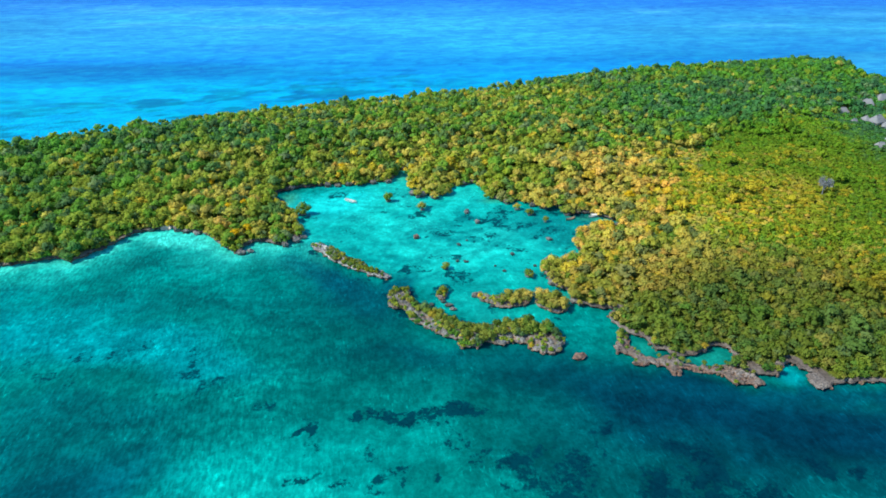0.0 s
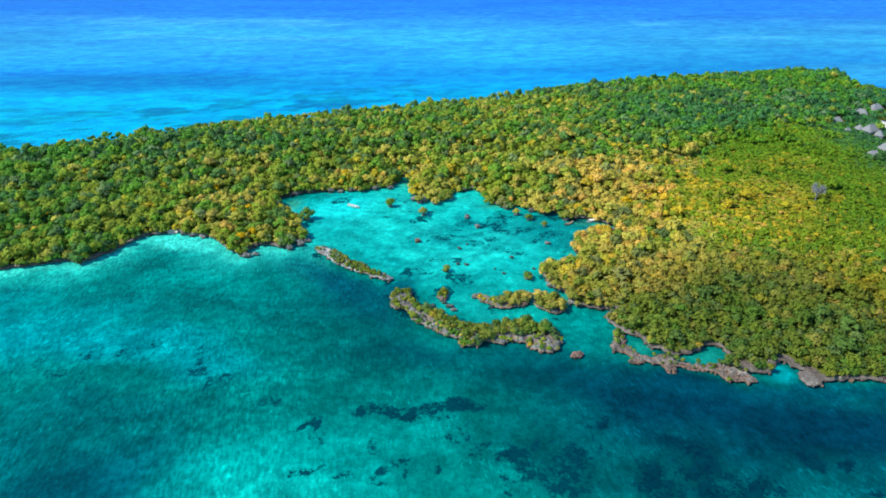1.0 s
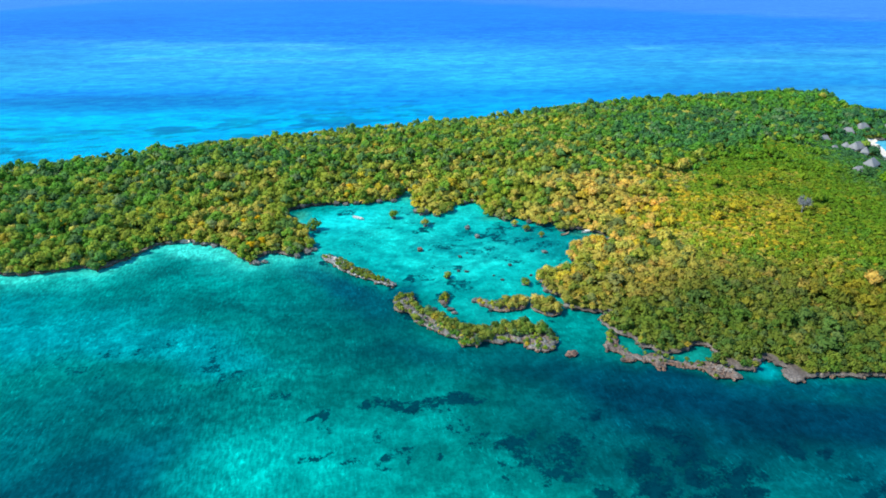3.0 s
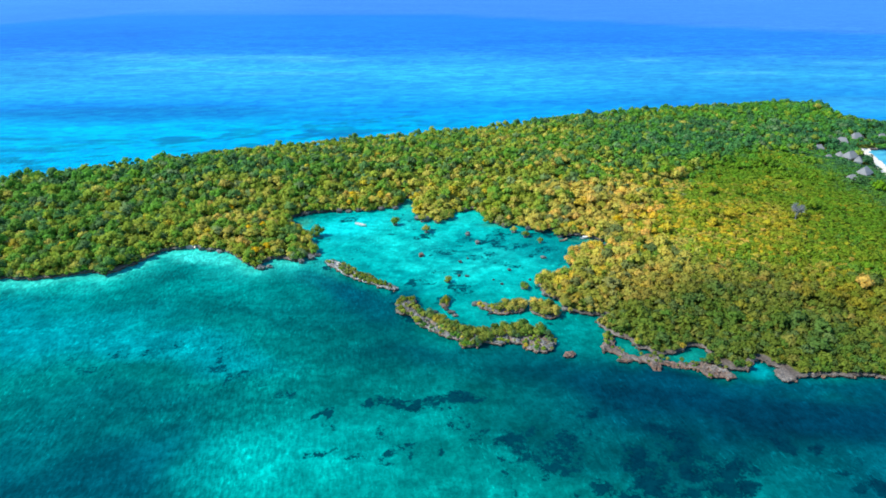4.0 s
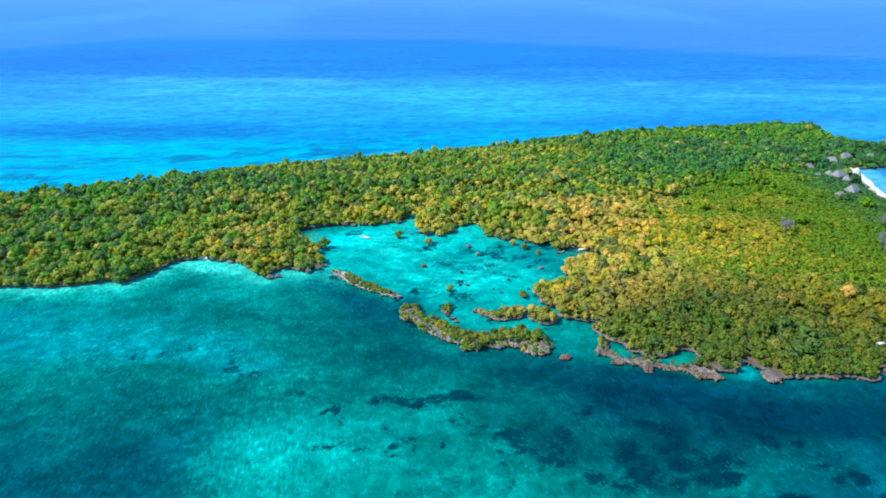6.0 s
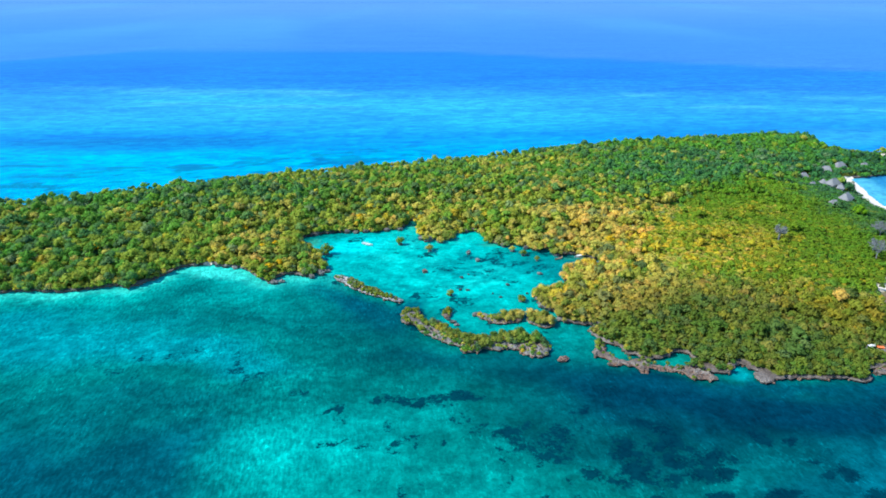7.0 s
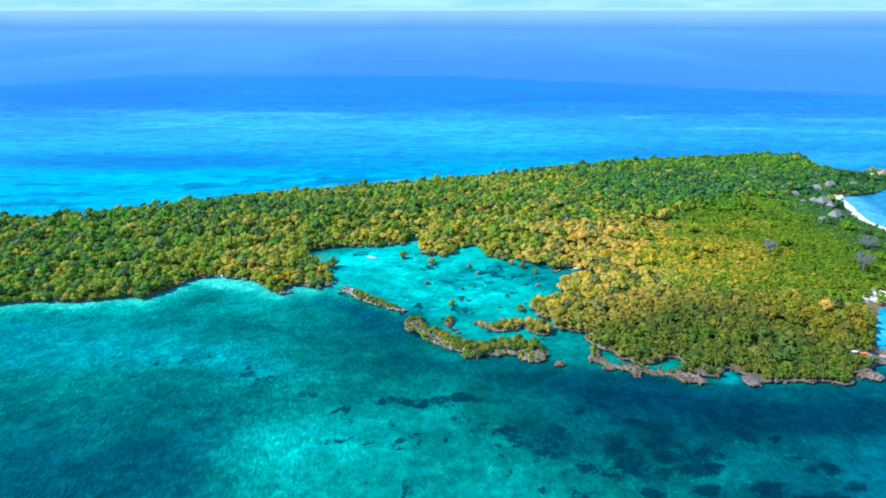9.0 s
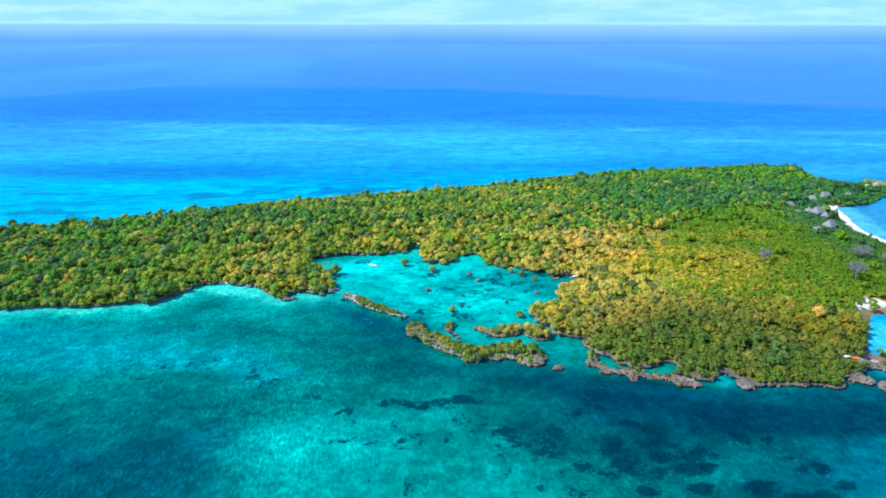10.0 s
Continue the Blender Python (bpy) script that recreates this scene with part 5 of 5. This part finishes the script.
for tx, ty, tr in ((97, 171.3, 1.7), (99.5, 169.3, 1.5), (95, 172, 1.2), (81, 173.6, 1.5), (79, 175.6, 1.2), (82.8, 173, 1.0), (87.5, 171.4, 1.3), (91.5, 171, 0.9), (63.5, 187, 1.6), (64.8, 189.5, 1.5), (63.2, 184, 1.1), (65.5, 186, 1.0), (102, 167.6, 1.0), (74, 176, 0.9), (68, 178.5, 0.9), (113.5, 172.8, 1.6), (110.5, 168.5, 1.7)):
    plant(tx, ty, 0.9, tr, np.random.default_rng(int(tx * 10)), "low olive mangrove bush on the coral ledge")
for tx, ty, tr in ((66, 286.3, 2.3), (70, 285.8, 2.4), (75.5, 284, 2.2), (80, 282, 2.0), (84, 278.3, 1.9), (58, 292.5, 2.1), (62.5, 287.5, 1.8), (87, 274.5, 1.8)):
    plant(tx, ty, 0.6, tr, np.random.default_rng(int(tx * 10)), "golden-green mangrove overhanging the lagoon")
for tx, ty, tr in ((0.8, 214.0, 1.3), (2.3, 217.0, 1.5), (2.6, 213.2, 1.0)):
    plant(tx, ty, 0.7, tr, np.random.default_rng(int(tx * 10)), "grey-green scrub bush on a tiny coral islet")


def lone_tree(x, y, ground, r, material, seed, label):
    """A tree whose leaves set it apart from the wood round it."""
    rng = np.random.default_rng(seed)
    tree = new("lone_tree")
    v, f, nv = tree_shape(rng, 230)
    me = mesh_from("crown", v + (0, 0, 0.95), f, material)
    me.normals_split_custom_set_from_vertices(nv.astype(np.float32))
    part("crown", me, tree)
    v, f = trunk_mesh(rng, 1.0, 0.075)
    part("trunk", mesh_from("trunk", v, f, BARK), tree, "pale grey stem and limbs")
    tree.matrix_basis = pose(x, y, ground, 0, 0, rng.uniform(0, 360)) @ Matrix.Diagonal((r, r, r * 0.95, 1))
    return tagged(tree, label, "tree", "trees that stand out by their leaves")


def one_leaf(name, rgb):
    k = Nodes(name)
    return leaf_shader(k, k.mix(1.0, rgb, k.mix(k.ramp(k.noise(0.9, 4.0), 0.3, 0.7), (0.80, 0.84, 0.85), (1.18, 1.15, 1.12)), "MULTIPLY"))


YELLOW_LEAF, TAWNY_LEAF, BRIGHT_LEAF = one_leaf("yellow_leaves", (0.66, 0.44, 0.015)), one_leaf("tawny_leaves", (0.62, 0.42, 0.09)), one_leaf("bright_leaves", (0.15, 0.30, 0.012))
for n, (tx, ty, tz, tr) in enumerate(((-187.6, 279, 4.2, 2.6), (-151.6, 283.8, 3.8, 2.4), (-91.3, 285.5, 4.4, 2.5), (-84, 261.7, 3.6, 2.4), (-88.9, 258.4, 3.0, 2.2), (-115.7, 309.9, 4.0, 2.2), (-98.6, 282.9, 4.2, 2.2), (-50.9, 332, 3.6, 2.6), (93.4, 293.8, 3.4, 3.0))):
    lone_tree(tx, ty, tz, tr, YELLOW_LEAF, 500 + n, "bright golden-yellow tree among green canopy")
lone_tree(181.5, 222.0, 1.9, 5.3, TAWNY_LEAF, 520, "broad tawny-gold tree above low scrub")
lone_tree(259, 341, 1.2, 6.0, BRIGHT_LEAF, 521, "broad bright lime-green tree near the beach")


# ---- rocks ----
def rock_mesh(seed, rx, ry, height, material, undercut=0.35):
    """A pitted coral rock, narrower at the water than at its brow."""
    bm = bmesh.new()
    bmesh.ops.create_icosphere(bm, subdivisions=3, radius=1.0)
    off = Vector((seed * 7.3, seed * 3.1, 0))
    for v in bm.verts:
        n = noise.fractal(v.co * 1.6 + off, 1.0, 2.0, 4) * 0.40
        c = v.co * (1 + n)
        waist = 1 - undercut * math.exp(-((c.z + 0.25) / 0.3) ** 2)
        v.co = Vector((c.x * rx * waist, c.y * ry * waist, max(c.z, -0.9) * height * 0.62 + height * 0.3))
    me = bpy.data.meshes.new("coral_rock")
    bm.to_mesh(me)
    bm.free()
    me.materials.append(material)
    return me


def build_rocks():
    rng = np.random.default_rng(21)
    # x, y, length, depth, height, crown radius of the bush on it (0: none)
    stones = [(-64.5, 285.5, 2.6, 2.2, 1.6, 3.0), (-24.5, 300, 1.8, 1.6, 1.3, 2.1), (-7.5, 290, 1.8, 1.6, 1.3, 2.1), (-9.5, 261.5, 1.6, 1.2, 1.9, 0), (3.5, 235, 1.7, 1.5, 1.0, 1.9), (14, 286.5, 1.5, 1.1, 1.4, 0),
        (18.5, 276, 1.5, 1.1, 1.4, 0), (9.5, 255, 1.2, 0.8, 0.7, 0), (8.5, 241, 1.0, 0.8, 0.6, 0), (12, 240.5, 1.3, 0.8, 0.5, 0), (27.5, 233, 1.0, 0.8, 0.5, 0)]
    stones += [(37, 229, 2.0, 1.5, 1.0, 2.2), (44, 284, 1.4, 1.2, 1.0, 1.8), (50.5, 277, 1.0, 0.9, 0.8, 1.4), (38.5, 290, 2.0, 1.5, 1.6, 1.6), (62, 284.5, 2.6, 2.2, 1.2, 3.2), (-1.5, 303, 2.8, 1.6, 1.4, 2.4), (48, 177, 3.0, 1.6, 1.7, 0)]
    stones += [(46.4, 240.0, 2.5, 1.6, 1.8, 0), (4.5, 208, 1.8, 1.0, 0.9, 0), (6, 205.5, 1.5, 0.9, 0.8, 0), (2.5, 210.5, 1.2, 0.8, 0.7, 0), (-62.5, 258.6, 2.8, 1.5, 1.6, 0), (-59.8, 261.4, 2.2, 0.9, 1.3, 0), (-66.5, 254.6, 2.0, 1.3, 1.5, 0), (-118.5, 269.4, 2.8, 1.5, 1.5, 0), (-114, 268.0, 2.4, 1.4, 1.4, 0), (-131, 269.6, 2.4, 1.3, 1.3, 0), (-109, 266.2, 2.2, 1.2, 1.2, 0)]
    stones += [(-84, 247.8, 2.6, 1.3, 1.5, 0), (-80.5, 249.5, 2.0, 1.0, 1.2, 0), (14.5, 214.5, 1.6, 1.1, 1.1, 0), (17.5, 211.5, 1.8, 1.0, 1.0, 0), (180.5, 181.5, 2.6, 1.8, 1.8, 0), (183.5, 180.0, 2.2, 1.5, 1.3, 0), (13, 259, 0.7, 0.5, 0.4, 0), (24, 237, 0.7, 0.5, 0.4, 0), (-52, 318, 2.2, 1.2, 1.2, 0), (-26, 322.5, 2.2, 1.2, 1.3, 0)]
    stones += [(49.5, 259.5, 2.0, 0.9, 0.9, 0), (32, 246.5, 1.2, 0.9, 0.7, 0), (-75.5, 315, 2.4, 1.2, 1.5, 0), (40.5, 236.8, 0.9, 0.7, 0.6, 0), (21, 207.5, 1.3, 0.9, 0.8, 0), (-2.0, 208.5, 1.2, 0.8, 0.7, 0)]
    grey = len(stones)
    stones += [(-57.5, 318.2, 2.4, 1.5, 1.6, 0), (-47, 319.5, 2.6, 1.5, 1.7, 0), (-41, 320.2, 2.2, 1.4, 1.6, 0), (-34, 321.5, 2.2, 1.3, 1.5, 0), (-12.5, 307.5, 2.4, 1.6, 1.8, 0), (-7.5, 306, 2.6, 1.5, 1.7, 0), (14, 320, 2.6, 1.5, 1.5, 0), (34, 297, 2.4, 1.5, 1.6, 0), (46.5, 293.5, 2.2, 1.4, 1.5, 0), (44.8, 234, 1.8, 1.3, 1.4, 0), (45.5, 222.5, 2.0, 1.4, 1.4, 0), (52, 210, 2.2, 1.3, 1.3, 0)]
    ungrey = len(stones)
    stones += [(-27, 325.5, 2.0, 1.6, 1.4, 2.6), (-10, 304.5, 1.8, 1.5, 1.3, 2.2), (32.5, 299.5, 2.4, 1.8, 1.4, 3.4), (51, 291.5, 2.0, 1.6, 1.4, 2.8), (1.5, 308, 2.4, 1.8, 1.4, 3.4)]
    stones += [(182.0, 186.3, 3.2, 2.0, 0.7, 0), (185.6, 188.6, 2.6, 1.5, 0.6, 0), (187.0, 185.0, 2.2, 1.4, 0.5, 0)]
    for n, (x, y, rx, ry, h, bush) in enumerate(stones):
        stuff = ROCK_RED if n in (3, 17) else ROCK_DARK if grey <= n < ungrey else ROCK_PALE if n == 18 or n >= len(stones) - 3 else ROCK_SUNK if rx <= 1.3 and not bush else ROCK_DARK
        ob = new("coral_rock", rock_mesh(n + 1, rx * (0.75 if bush else 0.85), ry * (0.75 if bush else 0.95), h * (0.9 if bush else 1.1 if n in (3, 17) else 1.6), stuff))
        ob.matrix_basis = pose(x, y, 0, 0, 0, rng.uniform(-30, 30))
        tagged(ob, "mushroom-shaped coral rock under a mangrove bush" if bush else ("red-brown coral boulder in shallow water" if n in (3, 17) else "undercut grey coral rock at the foot of mangroves" if grey <= n < ungrey else "bleached pale coral block at the mangrove edge" if n == 18 else "pale grey coral slab on the cove's muddy shore" if n >= len(stones) - 3 else "dark weathered coral rock in shallow water"), "rock", "rocks in the shallows")
        if bush:
            plant(x, y, h * 0.7 - 0.72 * bush, bush * 1.28, rng, "round golden-green mangrove bush on a small rock")


build_rocks()


def build_rubble():
    """Jagged coral heads and broken blocks along the rock rims."""
    rng = np.random.default_rng(33)
    bm = bmesh.new()
    bmesh.ops.create_icosphere(bm, subdivisions=1, radius=1.0)
    bm.verts.ensure_lookup_table()
    ball = np.array([tuple(v.co) for v in bm.verts])
    tri = np.array([[v.index for v in f.verts] for f in bm.faces])
    bm.free()
    places = []
    for line, share, rim in [(ISLAND, 0.0, 1.5)] + [(i[1], 0.42, i[4]) for i in ISLETS]:
        out = outward(line)
        for n in range(len(line)):
            x, y = line[n]
            here = share or (0.75 if x > 50 and y < 215 else 0.40 if y < 345 and x < 110 else 0.0)
            if rng.random() < here:
                back = rng.uniform(-0.15, 1.8)
                places.append((x - out[n, 0] * back, y - out[n, 1] * back, rim * rng.uniform(0.45, 0.95) if back > 0.3 else rng.uniform(0.2, 0.9), rng.uniform(0.25, 0.85)))
    for x, y, d in zip(*scatter(ISLETS[0][1], 1.3, 44, 0.6)[:3]):
        places.append((x, y, 1.0 + rng.uniform(-0.2, 0.2), rng.uniform(0.25, 0.6)))
    keep = clear_of(np.array([p[0] for p in places]), np.array([p[1] for p in places]))
    verts, faces, base = [], [], 0
    for (x, y, z, r), on in zip(places, keep):
        if not on and not (60 < x < 125):
            continue
        v = ball * rng.uniform(0.55, 1.25, (len(ball), 1)) * r * rng.uniform(0.7, 1.3, 3)
        verts.append(v + (x, y, z))
        faces.append(tri + base)
        base += len(ball)
    me = mesh_from("coral_rubble", np.vstack(verts).tolist(), np.vstack(faces).tolist(), ROCK, False)
    tagged(new("coral_rubble", me), "jagged grey coral heads and blocks along the shore", "rubble", kind="stuff")


build_rubble()


# ---- boats ----
def loft(rings, closed=False):
    verts = [p for ring in rings for p in ring]
    n = len(rings[0])
    faces = []
    for j in range(len(rings) - 1):
        for i in range(n if closed else n - 1):
            k = (i + 1) % n
            faces.append((j * n + i, j * n + k, (j + 1) * n + k, (j + 1) * n + i))
    return verts, faces


def box(sx, sy, sz, x=0, y=0, z=0):
    v = [(x + a * sx / 2, y + b * sy / 2, z + c * sz / 2) for a in (-1, 1) for b in (-1, 1) for c in (-1, 1)]
    return v, [(0, 1, 3, 2), (4, 6, 7, 5), (0, 4, 5, 1), (2, 3, 7, 6), (0, 2, 6, 4), (1, 5, 7, 3)]


def boat(x, y, turn, length, beam, hull_mat, label, cover=None, z=0.0):
    """An open wooden boat: hull with rising bow and stern, rail, thwarts, a cover if it has one."""
    ob = tagged(new("boat"), label, "boat")
    rings, inner = [], []
    for j in range(13):
        u = -1 + 2 * j / 12
        w = beam / 2 * max(0.03, (1 - abs(u) ** 2.6)) if u > 0 else beam / 2 * max(0.25, 1 - abs(u) ** 3.5 * 0.7)
        sheer = 0.55 + 0.35 * u * u + (0.15 if u > 0.8 else 0)
        px = u * length / 2
        rings.append([(px, w * math.sin(a) * (1 if abs(a) > 0.9 else 0.95), -0.25 + (sheer + 0.25) * (1 - math.cos(a)) ** 0.8) for a in [-math.pi / 2 + math.pi * i / 10 for i in range(11)]])
        inner.append([(px * 0.97, (w - 0.07) * math.sin(a), -0.12 + (sheer + 0.12) * (1 - math.cos(a)) ** 0.8) for a in [-math.pi / 2 + math.pi * i / 10 for i in range(11)]])
    v, f = loft(rings)
    part("hull", mesh_from("hull", v, f, hull_mat), ob)
    v, f = loft(inner)
    part("lining", mesh_from("lining", v, f, BOAT_INSIDE if hull_mat is BOAT_WOOD else BOAT_PALE), ob)
    for side in (0, -1):
        path = [r[side] for r in rings]
        tube = [[(px, py + dy, pz + dz) for dy, dz in ((-0.06, -0.04), (0.06, -0.04), (0.06, 0.05), (-0.06, 0.05))] for px, py, pz in path]
        v, f = loft(tube, True)
        part("rail", mesh_from("rail", v, f, hull_mat, False), ob)
    for u in (-0.55, -0.1, 0.35):
        v, f = box(0.3, beam * 0.86, 0.05, u * length / 2, 0, 0.42)
        part("thwart", mesh_from("thwart", v, f, BOAT_WOOD if hull_mat is BOAT_WOOD else BOAT_WHITE, False), ob)
    deck = [[(u * length / 2, w * beam / 2, 0.62 + 0.3 * u * u) for w in (-k, 0, k)] for u, k in ((0.55, 0.74), (0.75, 0.46), (0.97, 0.06))]
    v, f = loft(deck)
    part("foredeck", mesh_from("foredeck", v, f, BOAT_WOOD), ob, "bare brown wooden foredeck")
    if cover:
        arch = [[(px, beam * 0.52 * s, 1.55 - 0.25 * s * s) for s in (-1, -0.5, 0, 0.5, 1)] for px in (-length * 0.3, 0.0, length * 0.18)]
        under = [[(a, b, c - 0.05) for a, b, c in ring] for ring in arch]
        v, f = loft([a + b[::-1] for a, b in zip(arch, under)], True)
        part("canopy", mesh_from("canopy", v, f, cover), ob)
        for px in (-length * 0.29, length * 0.17):
            for sy in (-1, 1):
                v, f = box(0.06, 0.06, 1.0, px, sy * beam * 0.44, 0.85)
                part("post", mesh_from("post", v, f, BOAT_WOOD, False), ob)
    ob.matrix_basis = pose(x, y, z, 0, 0, turn)
    return ob


boat(-43.3, 300, -32, 7.4, 2.4, BOAT_WHITE, "white open wooden boat with brown bow moored in lagoon")
boat(62.7, 279.6, 30, 5.2, 1.5, BOAT_WOOD, "small weathered brown wooden boat moored by mangroves")
boat(74.5, 282.0, 8, 6.0, 1.9, BOAT_WHITE, "white boat with white canopy moored under golden mangroves", CANVAS_WHITE)
boat(178.2, 184.2, -20, 5.6, 2.0, BOAT_WHITE, "beached boat under a bright red canvas cover", CANVAS_RED, 1.0)
boat(173.6, 183.8, 25, 5.2, 1.8, BOAT_WHITE, "white boat drawn up among bushes on the shore", CANVAS_WHITE, 1.9)


# ---- huts ----
def hut(x, y, size, turn, ground, straw=THATCH, label="hut with steep weathered grey palm-thatch roof among trees"):
    """A round-cornered lodge with limewashed wall, door and steep hipped thatch."""
    ob = tagged(new("thatched_hut"), label, "hut", "huts behind the beach")
    a, b, h = size / 2, size * 0.34, 2.3
    v, f = loft([[(sx * a * 0.82, sy * b * 0.82, z) for sx, sy in ((-1, -1), (1, -1), (1, 1), (-1, 1))] for z in (-1.0, h)], True)
    part("wall", mesh_from("wall", v, f, LIME_WALL, False), ob)
    top, rings = h + size * 0.31, []
    for t in (0.0, 0.0, 0.25, 0.5, 0.75, 0.97, 1.0):
        k = 1 - t
        z = (h - 0.5) + (top - h + 0.5) * (t ** 0.92) - (0.25 if not rings else 0)
        ha, hb = a * (0.42 + 0.62 * k), b * (0.05 + 1.05 * k)
        rings.append([(ha * math.copysign(abs(math.cos(q)) ** 0.25, math.cos(q)), hb * math.copysign(abs(math.sin(q)) ** 0.25, math.sin(q)), z + 0.12 * math.sin(5 * q + 3 * t + x)) for q in [2 * math.pi * i / 28 for i in range(28)]])
    v, f = loft(rings, True)
    f.append(tuple(range(len(v) - 28, len(v))))
    roof = part("roof", mesh_from("roof", v, f, straw, False), ob)
    v, f = box(size * 0.42, 0.5, 0.35, 0, 0, top)
    part("ridge_cap", mesh_from("ridge_cap", v, f, straw, False), roof)
    v, f = box(1.0, 0.12, 2.0, 0, -b * 0.82 - 0.03, 1.0)
    part("door", mesh_from("door", v, f, BOAT_WOOD, False), ob)
    ob.matrix_basis = pose(x, y, ground, 0, 0, turn)


for hx, hy, hsize, hturn in HUTS:
    hut(hx, hy, hsize, hturn, 2.3)
hut(385, 502.5, 9.0, 12, 0.6, THATCH_BROWN, "hut with brown thatch roof on pale sand at the point")


# ---- leafless trees ----
def bare_tree(x, y, height, spread_r, seed):
    """A grey leafless tree: stem, limbs, and a haze of twigs."""
    rng = np.random.default_rng(seed)
    verts, faces, twigs_v, twigs_f = [], [], [], []

    def limb(vs, fs, a, b, ra, rb):
        a, b = np.array(a), np.array(b)
        way = (b - a) / (np.linalg.norm(b - a) + 1e-9)
        side = np.cross(way, (0.3, 0.5, 0.81))
        side /= np.linalg.norm(side) + 1e-9
        up = np.cross(way, side)
        base = len(vs)
        for p, r in ((a, ra), (b, rb)):
            for q in (0, 2.09, 4.19):
                vs.append(tuple(p + r * (math.cos(q) * side + math.sin(q) * up)))
        for i in range(3):
            j = (i + 1) % 3
            fs.append((base + i, base + j, base + 3 + j, base + 3 + i))

    fork = (0, 0, height * 0.38)
    limb(verts, faces, (0, 0, -3.0), fork, 0.40, 0.28)
    for i in range(11):
        a = 2 * math.pi * (i + rng.uniform(0, 0.6)) / 11
        e = rng.uniform(0.3, 0.95)
        p = (spread_r * 0.6 * e * math.cos(a), spread_r * 0.6 * e * math.sin(a), height * rng.uniform(0.62, 0.85))
        limb(verts, faces, fork, p, 0.20, 0.10)
        for _ in range(6):
            d = rng.normal(size=3) * (1, 1, 0.7) + (math.cos(a) * 0.6, math.sin(a) * 0.6, 0.5)
            q = np.array(p) + d / np.linalg.norm(d) * spread_r * rng.uniform(0.25, 0.45)
            limb(verts, faces, p, q, 0.09, 0.05)
            for _ in range(17):
                d = rng.normal(size=3) + (0, 0, 0.25)
                s = np.array(p) + (q - np.array(p)) * rng.uniform(0.4, 1.0)
                limb(twigs_v, twigs_f, s, s + d / np.linalg.norm(d) * rng.uniform(0.5, 1.5), 0.06, 0.03)
    ob = tagged(new("bare_tree"), "grey leafless tree standing above green scrub", "tree", "leafless trees")
    part("trunk", mesh_from("trunk", verts, faces, BARE_BARK), ob)
    part("twigs", mesh_from("twigs", twigs_v, twigs_f, BARE_BARK), ob)
    ob.matrix_basis = pose(x, y, 2.8)


for n, (bx, by, bh, br) in enumerate(BARE):
    bare_tree(bx, by, bh, br, 300 + n)
